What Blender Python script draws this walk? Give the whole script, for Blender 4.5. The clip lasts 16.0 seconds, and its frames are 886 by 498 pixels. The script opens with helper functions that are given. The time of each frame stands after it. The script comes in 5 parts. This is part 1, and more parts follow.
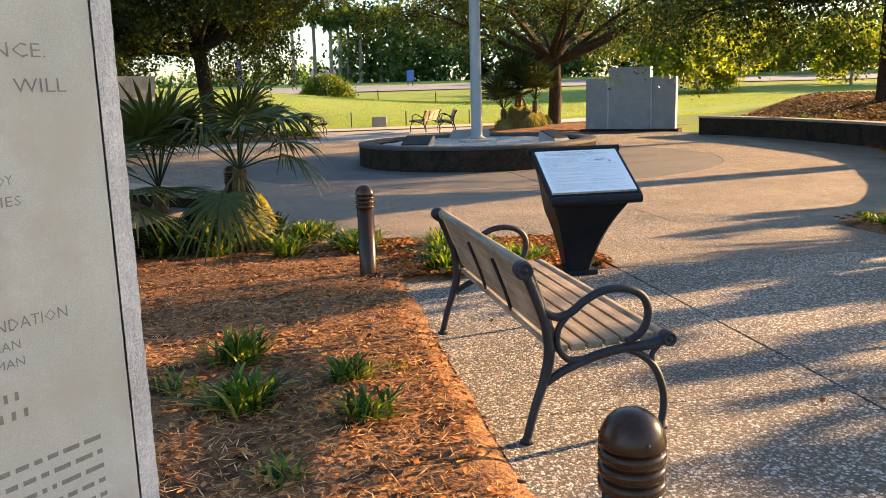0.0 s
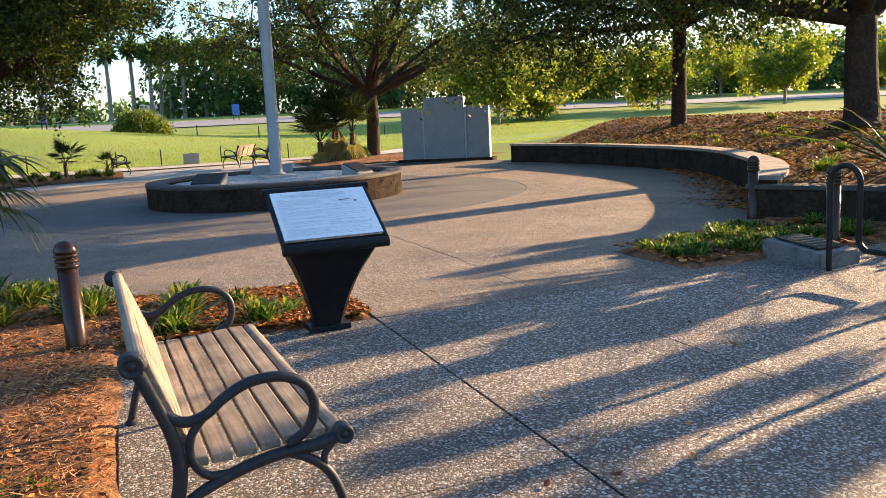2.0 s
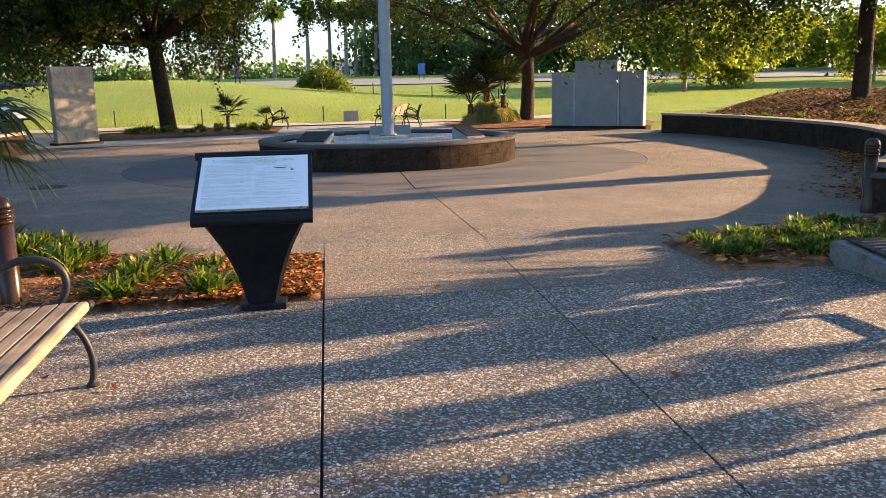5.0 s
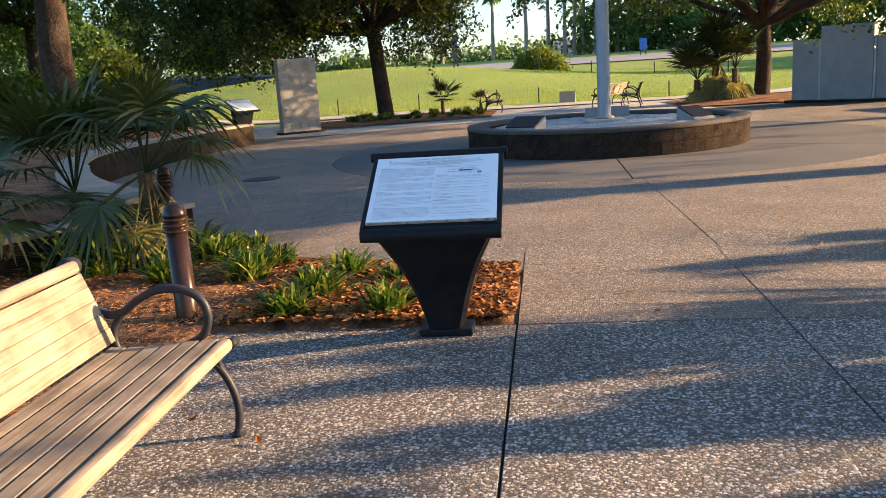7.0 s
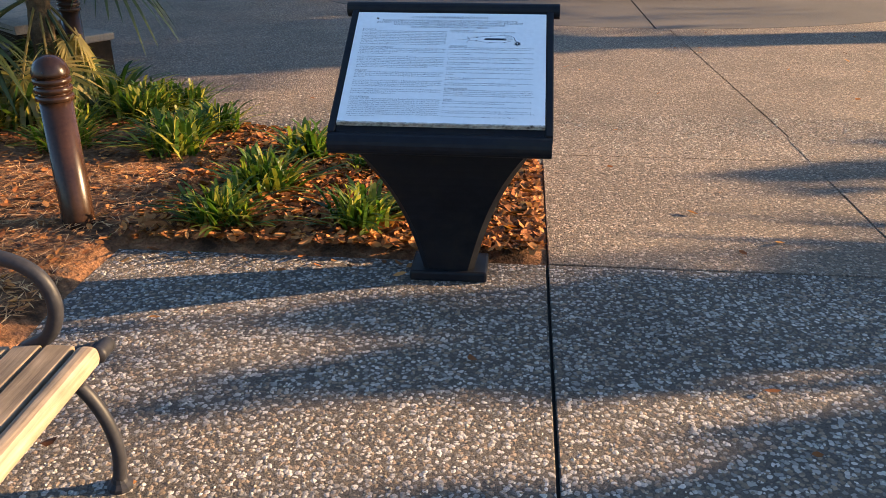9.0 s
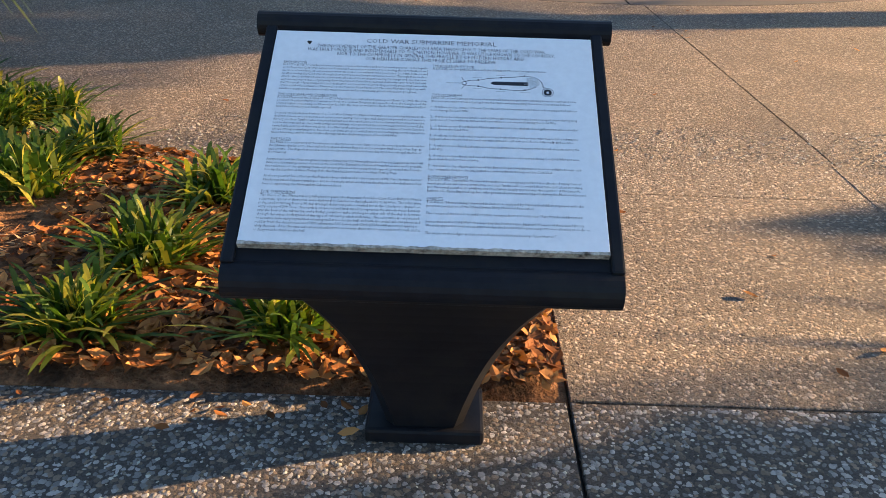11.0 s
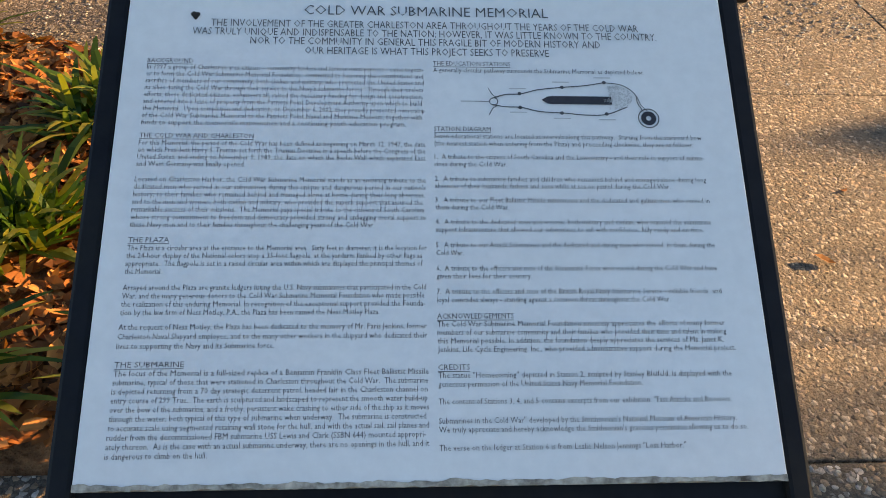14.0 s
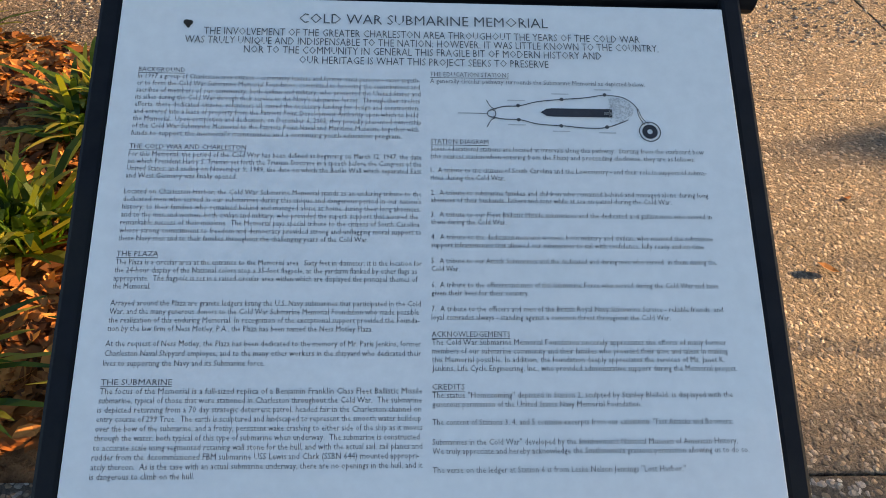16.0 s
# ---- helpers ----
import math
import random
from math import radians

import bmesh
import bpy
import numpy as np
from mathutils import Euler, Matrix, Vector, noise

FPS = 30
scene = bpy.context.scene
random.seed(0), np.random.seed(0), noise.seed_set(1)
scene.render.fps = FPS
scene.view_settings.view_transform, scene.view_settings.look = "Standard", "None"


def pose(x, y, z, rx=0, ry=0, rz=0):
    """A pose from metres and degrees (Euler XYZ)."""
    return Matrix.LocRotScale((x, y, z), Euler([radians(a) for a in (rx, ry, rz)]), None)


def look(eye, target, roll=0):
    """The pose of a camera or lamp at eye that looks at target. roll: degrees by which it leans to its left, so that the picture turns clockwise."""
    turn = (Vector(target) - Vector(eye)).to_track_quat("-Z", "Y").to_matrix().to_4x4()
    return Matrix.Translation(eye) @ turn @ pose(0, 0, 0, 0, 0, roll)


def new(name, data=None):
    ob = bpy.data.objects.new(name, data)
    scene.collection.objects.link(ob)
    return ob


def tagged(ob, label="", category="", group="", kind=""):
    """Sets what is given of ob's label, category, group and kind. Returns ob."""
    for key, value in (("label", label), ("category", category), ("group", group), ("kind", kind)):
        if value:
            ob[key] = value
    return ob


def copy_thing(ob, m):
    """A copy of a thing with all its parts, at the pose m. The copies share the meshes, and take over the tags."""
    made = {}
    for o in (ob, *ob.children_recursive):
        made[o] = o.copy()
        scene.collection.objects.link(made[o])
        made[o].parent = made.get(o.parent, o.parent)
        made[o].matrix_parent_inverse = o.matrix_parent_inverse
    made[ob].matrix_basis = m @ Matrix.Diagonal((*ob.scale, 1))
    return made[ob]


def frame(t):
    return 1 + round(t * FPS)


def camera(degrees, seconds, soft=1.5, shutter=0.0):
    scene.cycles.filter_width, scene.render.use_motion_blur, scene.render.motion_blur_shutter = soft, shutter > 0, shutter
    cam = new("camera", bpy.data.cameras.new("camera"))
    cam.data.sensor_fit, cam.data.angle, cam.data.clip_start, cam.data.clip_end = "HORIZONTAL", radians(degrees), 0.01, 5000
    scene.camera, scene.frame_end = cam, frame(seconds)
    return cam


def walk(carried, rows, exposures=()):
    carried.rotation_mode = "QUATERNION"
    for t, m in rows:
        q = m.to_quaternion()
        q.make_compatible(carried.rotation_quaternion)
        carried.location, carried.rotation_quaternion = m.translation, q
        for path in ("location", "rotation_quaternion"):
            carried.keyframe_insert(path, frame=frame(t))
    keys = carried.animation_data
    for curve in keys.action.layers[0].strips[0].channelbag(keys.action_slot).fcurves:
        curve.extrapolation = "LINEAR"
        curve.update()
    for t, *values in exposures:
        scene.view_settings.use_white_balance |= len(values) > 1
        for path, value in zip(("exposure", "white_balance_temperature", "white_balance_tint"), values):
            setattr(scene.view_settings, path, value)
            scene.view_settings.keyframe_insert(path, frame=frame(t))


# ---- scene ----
cam = camera(56.4, 16.0, soft=0.85)
PATH = [
    (0, (0.456, -0.038, 1.562), (0.795, 1.897, 1.187), -1.7),
    (0.5, (0.627, 0.193, 1.543), (1.179, 2.076, 1.157), -2.1),
    (1, (0.852, 0.392, 1.558), (1.572, 2.221, 1.189), -1.9),
    (1.5, (1.138, 0.443, 1.565), (1.864, 2.279, 1.244), -2.5),
    (2, (1.428, 0.553, 1.538), (2.134, 2.398, 1.221), -2.9),
    (2.5, (1.768, 0.627, 1.551), (2.493, 2.465, 1.239), -3.0),
    (3, (2.115, 0.623, 1.525), (2.834, 2.464, 1.219), -3.4),
    (3.5, (2.465, 0.654, 1.496), (3.142, 2.507, 1.167), -3.4),
    (4, (2.808, 0.672, 1.492), (3.436, 2.54, 1.151), -2.7),
    (4.5, (3.064, 0.689, 1.472), (3.453, 2.616, 1.103), -2.0),
    (5, (3.26, 0.85, 1.484), (3.522, 2.794, 1.097), -1.3),
    (5.2, (3.337, 0.926, 1.487), (3.459, 2.884, 1.098), -2.1),
    (7.3, (3.394, 2.077, 1.508), (3.13, 4.013, 1.08), -3.7),
    (7.5, (3.349, 2.245, 1.523), (3.086, 4.176, 1.073), -3.6),
    (7.7, (3.319, 2.45, 1.503), (3.053, 4.37, 1.013), -3.7),
    (8, (3.279, 2.694, 1.506), (3.014, 4.599, 0.957), -2.3),
    (8.2, (3.234, 2.859, 1.508), (2.97, 4.743, 0.89), -1.7),
    (10.3, (2.823, 4.316, 1.445), (2.815, 6.105, 0.551), 2.0),
    (10.5, (2.825, 4.465, 1.438), (2.821, 6.253, 0.542), 1.8),
    (11, (2.807, 4.738, 1.453), (2.799, 6.522, 0.549), 1.7),
    (11.5, (2.741, 5.004, 1.428), (2.768, 6.756, 0.464), 1.8),
    (12, (2.743, 5.183, 1.45), (2.806, 6.851, 0.348), 2.0),
    (12.5, (2.784, 5.373, 1.453), (2.839, 7.038, 0.346), 3.2),
    (13, (2.723, 5.554, 1.437), (2.783, 7.16, 0.245), 2.6),
    (13.5, (2.693, 5.645, 1.447), (2.772, 7.192, 0.181), 1.7),
    (14, (2.722, 5.651, 1.451), (2.837, 7.172, 0.158), 2.8),
    (14.5, (2.73, 5.646, 1.453), (2.845, 7.165, 0.158), 3.1),
    (15, (2.731, 5.654, 1.453), (2.839, 7.173, 0.157), 3.0),
    (15.5, (2.731, 5.666, 1.453), (2.839, 7.185, 0.157), 3.1),
    (16, (2.73, 5.677, 1.452), (2.84, 7.197, 0.157), 3.1),
]
walk(cam, [(t, look(eye, target, roll)) for t, eye, target, roll in PATH], [(0, 2.54, 6400, 10), (0.5, 2.52, 6150, 10), (1, 2.43, 5700, 10), (2, 2.34, 5550, 10), (3, 2.34, 5650, 10), (5, 2.35, 5800, 10), (7.5, 2.23, 5650, 10), (9, 2.21, 5750, 10), (11, 2.25, 6120, 10), (12.5, 2.16, 6630, 10), (14, 2.09, 7080, 10), (16, 2.09, 7080, 10)])

# ---- world, sun, exposure ----
SUN_AZ, SUN_EL = 13.2, 13.0
world = bpy.data.worlds.new("sky")
scene.world = world
world.use_nodes = True
wn = world.node_tree.nodes
wl = world.node_tree.links
sky = wn.new("ShaderNodeTexSky")
sky.sky_type = 'NISHITA'
sky.sun_disc = False
sky.sun_elevation = radians(SUN_EL)
sky.sun_rotation = radians(90 - SUN_AZ)
sky.air_density, sky.dust_density, sky.ozone_density = 1.0, 1.2, 2.2
wl.new(sky.outputs[0], wn["Background"].inputs[0])
wn["Background"].inputs[1].default_value = 0.082
sun_data = bpy.data.lights.new("sun", 'SUN')
sun_data.energy, sun_data.angle, sun_data.color = 5.0, radians(0.55), (1.0, 0.62, 0.29)
sun = new("sun", sun_data)
sd = Vector((math.cos(radians(SUN_EL)) * math.cos(radians(SUN_AZ)), math.cos(radians(SUN_EL)) * math.sin(radians(SUN_AZ)), math.sin(radians(SUN_EL))))
sun.matrix_basis = look(sd * 60, (0, 0, 0))


# ---- materials ----
def nodes_of(name):
    m = bpy.data.materials.new(name)
    m.use_nodes = True
    nt = m.node_tree
    return m, nt, nt.nodes["Principled BSDF"]


def coords(nt, scale=1.0, where="Position"):
    """World position, or an object's own coordinates, scaled."""
    if where == "Position":
        src = nt.nodes.new("ShaderNodeNewGeometry").outputs["Position"]
    else:
        src = nt.nodes.new("ShaderNodeTexCoord").outputs["Object"]
    mp = nt.nodes.new("ShaderNodeVectorMath")
    mp.operation = 'SCALE'
    nt.links.new(src, mp.inputs[0])
    mp.inputs["Scale"].default_value = scale
    return mp.outputs[0]


def ramp(nt, fac, stops):
    r = nt.nodes.new("ShaderNodeValToRGB")
    nt.links.new(fac, r.inputs[0])
    el = r.color_ramp.elements
    while len(el) < len(stops):
        el.new(0.5)
    for e, (p, c) in zip(el, stops):
        e.position, e.color = p, (*c, 1)
    return r.outputs[0]


def noise_of(nt, vec, scale, detail=4.0, rough=0.6):
    n = nt.nodes.new("ShaderNodeTexNoise")
    nt.links.new(vec, n.inputs["Vector"])
    n.inputs["Scale"].default_value, n.inputs["Detail"].default_value, n.inputs["Roughness"].default_value = scale, detail, rough
    return n.outputs["Fac"]


def mixc(nt, fac, a, b, mode='MIX'):
    m = nt.nodes.new("ShaderNodeMix")
    m.data_type, m.blend_type = 'RGBA', mode
    for v, k in ((fac, 0), (a, 6), (b, 7)):
        if isinstance(v, (int, float)):
            m.inputs[k].default_value = v
        elif isinstance(v, tuple):
            m.inputs[k].default_value = (*v, 1)
        else:
            nt.links.new(v, m.inputs[k])
    return m.outputs[2]


def calc(nt, op, a, b=0.0, clamp=False):
    m = nt.nodes.new("ShaderNodeMath")
    m.operation, m.use_clamp = op, clamp
    for i, v in enumerate((a, b)):
        if isinstance(v, (int, float)):
            m.inputs[i].default_value = v
        else:
            nt.links.new(v, m.inputs[i])
    return m.outputs[0]


def bump(nt, bs, height, strength, dist):
    b = nt.nodes.new("ShaderNodeBump")
    b.inputs["Strength"].default_value, b.inputs["Distance"].default_value = strength, dist
    nt.links.new(height, b.inputs["Height"])
    nt.links.new(b.outputs[0], bs.inputs["Normal"])


def surface(name, c1, c2, grain=40.0, patch=1.2, rough=0.8, metal=0.0, relief=0.3, depth=0.004, stain=None, where="Position", spread=0.0, gloss=0.5):
    """A surface with fine grain, broad patches and, where given, stains of another colour."""
    m, nt, bs = nodes_of(name)
    v = coords(nt, 1.0, where)
    fine, broad = noise_of(nt, v, grain, 5), noise_of(nt, v, patch, 4)
    mixf = calc(nt, 'ADD', calc(nt, 'MULTIPLY', fine, 0.55), calc(nt, 'MULTIPLY', broad, 0.45))
    col = ramp(nt, mixf, [(0.33, c1), (0.67, c2)])
    if stain:
        s = ramp(nt, noise_of(nt, v, patch * 2.3, 6, 0.7), [(0.48, (0, 0, 0)), (0.66, (1, 1, 1))])
        col = mixc(nt, s, col, stain)
    if spread:
        info = nt.nodes.new("ShaderNodeObjectInfo")
        hsv = nt.nodes.new("ShaderNodeHueSaturation")
        nt.links.new(calc(nt, 'ADD', calc(nt, 'MULTIPLY', info.outputs["Random"], 2 * spread), 1 - spread), hsv.inputs["Value"])
        nt.links.new(col, hsv.inputs["Color"])
        col = hsv.outputs[0]
    nt.links.new(col, bs.inputs["Base Color"])
    bs.inputs["Roughness"].default_value, bs.inputs["Metallic"].default_value = rough, metal
    bs.inputs["Specular IOR Level"].default_value = gloss
    bump(nt, bs, fine, relief, depth)
    return m


def shell_concrete(name, matrix1, matrix2, shell, amount, size):
    """Exposed oyster-shell and pebble aggregate."""
    m, nt, bs = nodes_of(name)
    v = coords(nt)
    vo = nt.nodes.new("ShaderNodeTexVoronoi")
    vo.inputs["Scale"].default_value = size
    wob = nt.nodes.new("ShaderNodeTexNoise")
    wob.inputs["Scale"].default_value = size * 0.7
    nt.links.new(v, wob.inputs["Vector"])
    add = nt.nodes.new("ShaderNodeVectorMath")
    add.operation = 'MULTIPLY_ADD'
    nt.links.new(wob.outputs["Color"], add.inputs[0])
    add.inputs[1].default_value = (0.02, 0.02, 0.02)
    nt.links.new(v, add.inputs[2])
    nt.links.new(add.outputs[0], vo.inputs["Vector"])
    sep = nt.nodes.new("ShaderNodeSeparateColor")
    nt.links.new(vo.outputs["Color"], sep.inputs[0])
    inside = calc(nt, 'LESS_THAN', vo.outputs["Distance"], calc(nt, 'ADD', calc(nt, 'MULTIPLY', sep.outputs[1], 0.3), 0.36))
    chosen = calc(nt, 'GREATER_THAN', sep.outputs[0], 1 - amount)
    mask = calc(nt, 'MULTIPLY', inside, chosen)
    pebble = calc(nt, 'MULTIPLY', inside, calc(nt, 'SUBTRACT', 1.0, chosen))
    base = ramp(nt, noise_of(nt, v, 130, 5, 0.75), [(0.34, matrix1), (0.62, matrix2)])
    peb = mixc(nt, sep.outputs[2], tuple(c * 0.75 for c in matrix1), (0.44, 0.335, 0.24))
    base = mixc(nt, calc(nt, 'MULTIPLY', pebble, 0.9), base, peb)
    tone = ramp(nt, sep.outputs[2], [(0.0, tuple(c * 0.24 for c in shell)), (0.5, tuple(c * 0.62 for c in shell)), (1.0, tuple(c * 1.3 for c in shell))])
    col = mixc(nt, mask, base, tone)
    broad = ramp(nt, noise_of(nt, v, 0.9, 5, 0.65), [(0.3, (0.62, 0.6, 0.58)), (0.7, (1.12, 1.08, 1.02))])
    col = mixc(nt, 1.0, col, broad, 'MULTIPLY')
    dirt = ramp(nt, noise_of(nt, v, 3.7, 6, 0.7), [(0.55, (0, 0, 0)), (0.75, (0.55, 0.55, 0.55))])
    col = mixc(nt, dirt, col, (0.13, 0.10, 0.075))
    nt.links.new(col, bs.inputs["Base Color"])
    bs.inputs["Roughness"].default_value = 0.72
    h = calc(nt, 'ADD', calc(nt, 'MULTIPLY', calc(nt, 'SUBTRACT', 0.6, vo.outputs["Distance"]), inside), calc(nt, 'MULTIPLY', noise_of(nt, v, 110, 4, 0.7), 0.9))
    bump(nt, bs, h, 1.0, 0.019)
    return m


def leafy(name, c1, c2, c3, trans=0.45, rough=0.45, patch=0.7):
    """Leaves that let some of the light through."""
    m, nt, bs = nodes_of(name)
    geo = nt.nodes.new("ShaderNodeNewGeometry")
    v = coords(nt)
    col = ramp(nt, geo.outputs["Random Per Island"], [(0.0, c1), (0.55, c2), (1.0, c3)])
    col = mixc(nt, 1.0, col, ramp(nt, noise_of(nt, v, patch, 3), [(0.3, (0.7, 0.75, 0.7)), (0.7, (1.2, 1.15, 1.0))]), 'MULTIPLY')
    nt.links.new(col, bs.inputs["Base Color"])
    bs.inputs["Roughness"].default_value = rough
    bs.inputs["Specular IOR Level"].default_value = 0.22
    tr = nt.nodes.new("ShaderNodeBsdfTranslucent")
    tcol = mixc(nt, 1.0, col, (1.5, 1.6, 0.5), 'MULTIPLY')
    nt.links.new(tcol, tr.inputs["Color"])
    mx = nt.nodes.new("ShaderNodeMixShader")
    mx.inputs[0].default_value = trans
    nt.links.new(bs.outputs[0], mx.inputs[1])
    nt.links.new(tr.outputs[0], mx.inputs[2])
    nt.links.new(mx.outputs[0], nt.nodes["Material Output"].inputs[0])
    return m


CHIP = leafy("shell_chip_faces", (0.12, 0.10, 0.08), (0.30, 0.26, 0.215), (0.62, 0.59, 0.55), 0.0, 0.7, 1.5)
SHELL = shell_concrete("shell_aggregate", (0.034, 0.03, 0.027), (0.135, 0.115, 0.096), (0.56, 0.535, 0.51), 0.60, 60)
SHELL2 = shell_concrete("pebble_aggregate", (0.058, 0.046, 0.036), (0.245, 0.193, 0.147), (0.42, 0.36, 0.295), 0.60, 70)
DISC = surface("worn_concrete", (0.05, 0.045, 0.041), (0.115, 0.10, 0.088), 90, 0.8, 0.85, relief=0.25, stain=(0.075, 0.068, 0.062))
PATH_M = surface("pale_concrete", (0.33, 0.30, 0.26), (0.46, 0.42, 0.37), 60, 0.7, 0.85, stain=(0.25, 0.23, 0.2))
JOINT = surface("joint_dirt", (0.02, 0.018, 0.015), (0.05, 0.042, 0.035), 60, 2, 0.95)
# near-black tabby, its colour taken down for the shade on the wall faces
WALL_M = surface("dark_tabby_wall", (0.012, 0.0085, 0.006), (0.056, 0.038, 0.025), 22, 1.6, 0.92, relief=0.8, depth=0.012, stain=(0.016, 0.013, 0.010), gloss=0.05)
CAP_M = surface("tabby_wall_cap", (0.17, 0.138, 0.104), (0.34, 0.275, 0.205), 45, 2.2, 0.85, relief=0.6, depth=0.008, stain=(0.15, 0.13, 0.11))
GRANITE = surface("grey_granite", (0.22, 0.23, 0.222), (0.37, 0.385, 0.375), 330, 2.0, 0.62, relief=0.1, depth=0.001, stain=(0.27, 0.265, 0.25))
GRANITE_R = surface("rough_granite_edge", (0.22, 0.225, 0.235), (0.46, 0.47, 0.49), 110, 4.0, 0.75, relief=0.9, depth=0.006)
CAP_RING = surface("dark_tabby_cap", (0.03, 0.025, 0.02), (0.09, 0.072, 0.056), 40, 2.2, 0.88, relief=0.6, depth=0.008, stain=(0.05, 0.045, 0.04))
BLOCK_M = surface("brown_grey_stone", (0.10, 0.092, 0.085), (0.21, 0.19, 0.17), 60, 5.0, 0.8, relief=0.4, depth=0.003, stain=(0.08, 0.07, 0.06))
TAN_M = surface("tan_granite", (0.19, 0.168, 0.138), (0.34, 0.30, 0.245), 120, 2.0, 0.75, relief=0.15, depth=0.002, stain=(0.16, 0.14, 0.11))
MON_M = surface("dark_grey_granite", (0.15, 0.152, 0.156), (0.27, 0.27, 0.272), 200, 2.0, 0.6, relief=0.1, depth=0.001, stain=(0.2, 0.2, 0.195))
INK_DARK = surface("black_ink", (0.012, 0.013, 0.02), (0.03, 0.03, 0.04), 90, 9, 0.5)
LETTER = surface("cut_letters", (0.10, 0.098, 0.09), (0.17, 0.165, 0.155), 80, 3, 0.8)
BLACK = surface("black_painted_metal", (0.006, 0.0065, 0.009), (0.013, 0.014, 0.018), 30, 3.0, 0.45, relief=0.12, depth=0.001, stain=(0.015, 0.015, 0.015), gloss=0.13)
IRON = surface("dark_cast_iron", (0.012, 0.013, 0.017), (0.03, 0.03, 0.036), 55, 4.0, 0.48, metal=0.0, relief=0.25, depth=0.002, gloss=0.22)
BRONZE = surface("bronze_painted_bollard", (0.026, 0.012, 0.0065), (0.052, 0.024, 0.012), 70, 5.0, 0.27, metal=0.0, relief=0.1, depth=0.001, gloss=0.28)
STEEL_B = surface("black_tube_steel", (0.010, 0.010, 0.010), (0.025, 0.024, 0.023), 40, 4.0, 0.36, relief=0.1, depth=0.001, gloss=0.14)
PANEL = surface("white_sign_panel", (0.66, 0.67, 0.68), (0.74, 0.75, 0.76), 60, 2.5, 0.42, relief=0.03, depth=0.0005)
PANEL_EDGE = surface("delaminated_panel_edge", (0.06, 0.05, 0.04), (0.62, 0.58, 0.50), 90, 25, 0.85, relief=0.5, depth=0.002)
INK = surface("grey_ink", (0.055, 0.058, 0.065), (0.10, 0.102, 0.11), 50, 4, 0.6)
INK2 = surface("pale_ink", (0.40, 0.41, 0.42), (0.52, 0.53, 0.54), 200, 4, 0.6)
PLAQUE = surface("bronze_plaque", (0.02, 0.017, 0.014), (0.055, 0.046, 0.038), 60, 6, 0.6, metal=0.1, gloss=0.15)
POLE_M = surface("brushed_aluminium_pole", (0.22, 0.22, 0.218), (0.31, 0.308, 0.305), 90, 1.5, 0.5, metal=0.3, relief=0.05)
GRAVEL = surface("white_gravel", (0.17, 0.165, 0.155), (0.56, 0.54, 0.51), 30, 2, 0.85, relief=1.0, depth=0.03)
MULCH = surface("leaf_mulch", (0.075, 0.04, 0.022), (0.38, 0.19, 0.09), 34, 1.7, 0.95, relief=1.0, depth=0.03, stain=(0.045, 0.027, 0.016), gloss=0.1)
GRASS = surface("mown_grass", (0.13, 0.20, 0.045), (0.28, 0.33, 0.075), 9, 0.16, 0.9, relief=0.8, depth=0.05, stain=(0.22, 0.235, 0.06), gloss=0.1)
ASPHALT = surface("sunlit_asphalt", (0.16, 0.16, 0.165), (0.24, 0.24, 0.24), 20, 0.3, 0.85)
BARK = surface("oak_bark", (0.018, 0.013, 0.010), (0.075, 0.055, 0.04), 14, 2.0, 0.95, relief=1.0, depth=0.05, gloss=0.1)
BARK_PALE = surface("smooth_pale_bark", (0.14, 0.115, 0.09), (0.30, 0.25, 0.2), 12, 2.0, 0.9, relief=0.5, depth=0.01)
PALM_BARK = surface("fibrous_palm_trunk", (0.03, 0.02, 0.012), (0.16, 0.11, 0.06), 30, 3.0, 0.95, relief=0.9, depth=0.02, gloss=0.1)
NAVY = surface("dark_blue_hull", (0.012, 0.016, 0.04), (0.022, 0.028, 0.06), 3, 0.3, 0.6)
FAR_WALL = surface("pale_far_walls", (0.42, 0.42, 0.42), (0.6, 0.59, 0.57), 3, 0.4, 0.8)
FAR_ROOF = surface("grey_far_roof", (0.10, 0.11, 0.13), (0.2, 0.2, 0.22), 3, 0.4, 0.8)
FAR_GLASS = surface("far_windows", (0.03, 0.04, 0.05), (0.07, 0.08, 0.1), 3, 0.4, 0.2)
BLUE_SIGN = surface("blue_sign_face", (0.04, 0.12, 0.38), (0.06, 0.16, 0.45), 3, 0.4, 0.5)
PURPLE = surface("violet_banner_cloth", (0.06, 0.05, 0.16), (0.1, 0.08, 0.22), 3, 0.4, 0.8)
OAK_L = leafy("oak_leaves", (0.018, 0.034, 0.009), (0.040, 0.062, 0.015), (0.125, 0.13, 0.022), 0.40)
# brighter, yellower leaf copy: sun shining through is put into the colour
BACKLIT_L = leafy("sunlit_leaves", (0.08, 0.115, 0.013), (0.16, 0.19, 0.022), (0.27, 0.26, 0.032), 0.58)
WOOD_L = leafy("far_wood_leaves", (0.03, 0.062, 0.022), (0.065, 0.115, 0.036), (0.11, 0.155, 0.045), 0.4, patch=0.15)
BUSH_L = leafy("shrub_leaves", (0.05, 0.085, 0.012), (0.11, 0.14, 0.02), (0.20, 0.20, 0.03), 0.4)
PALM_L = leafy("palmetto_fronds", (0.010, 0.019, 0.007), (0.019, 0.033, 0.010), (0.045, 0.058, 0.016), 0.15)
PALM_D = leafy("dry_palm_fronds", (0.10, 0.075, 0.03), (0.19, 0.15, 0.06), (0.30, 0.25, 0.11), 0.45)
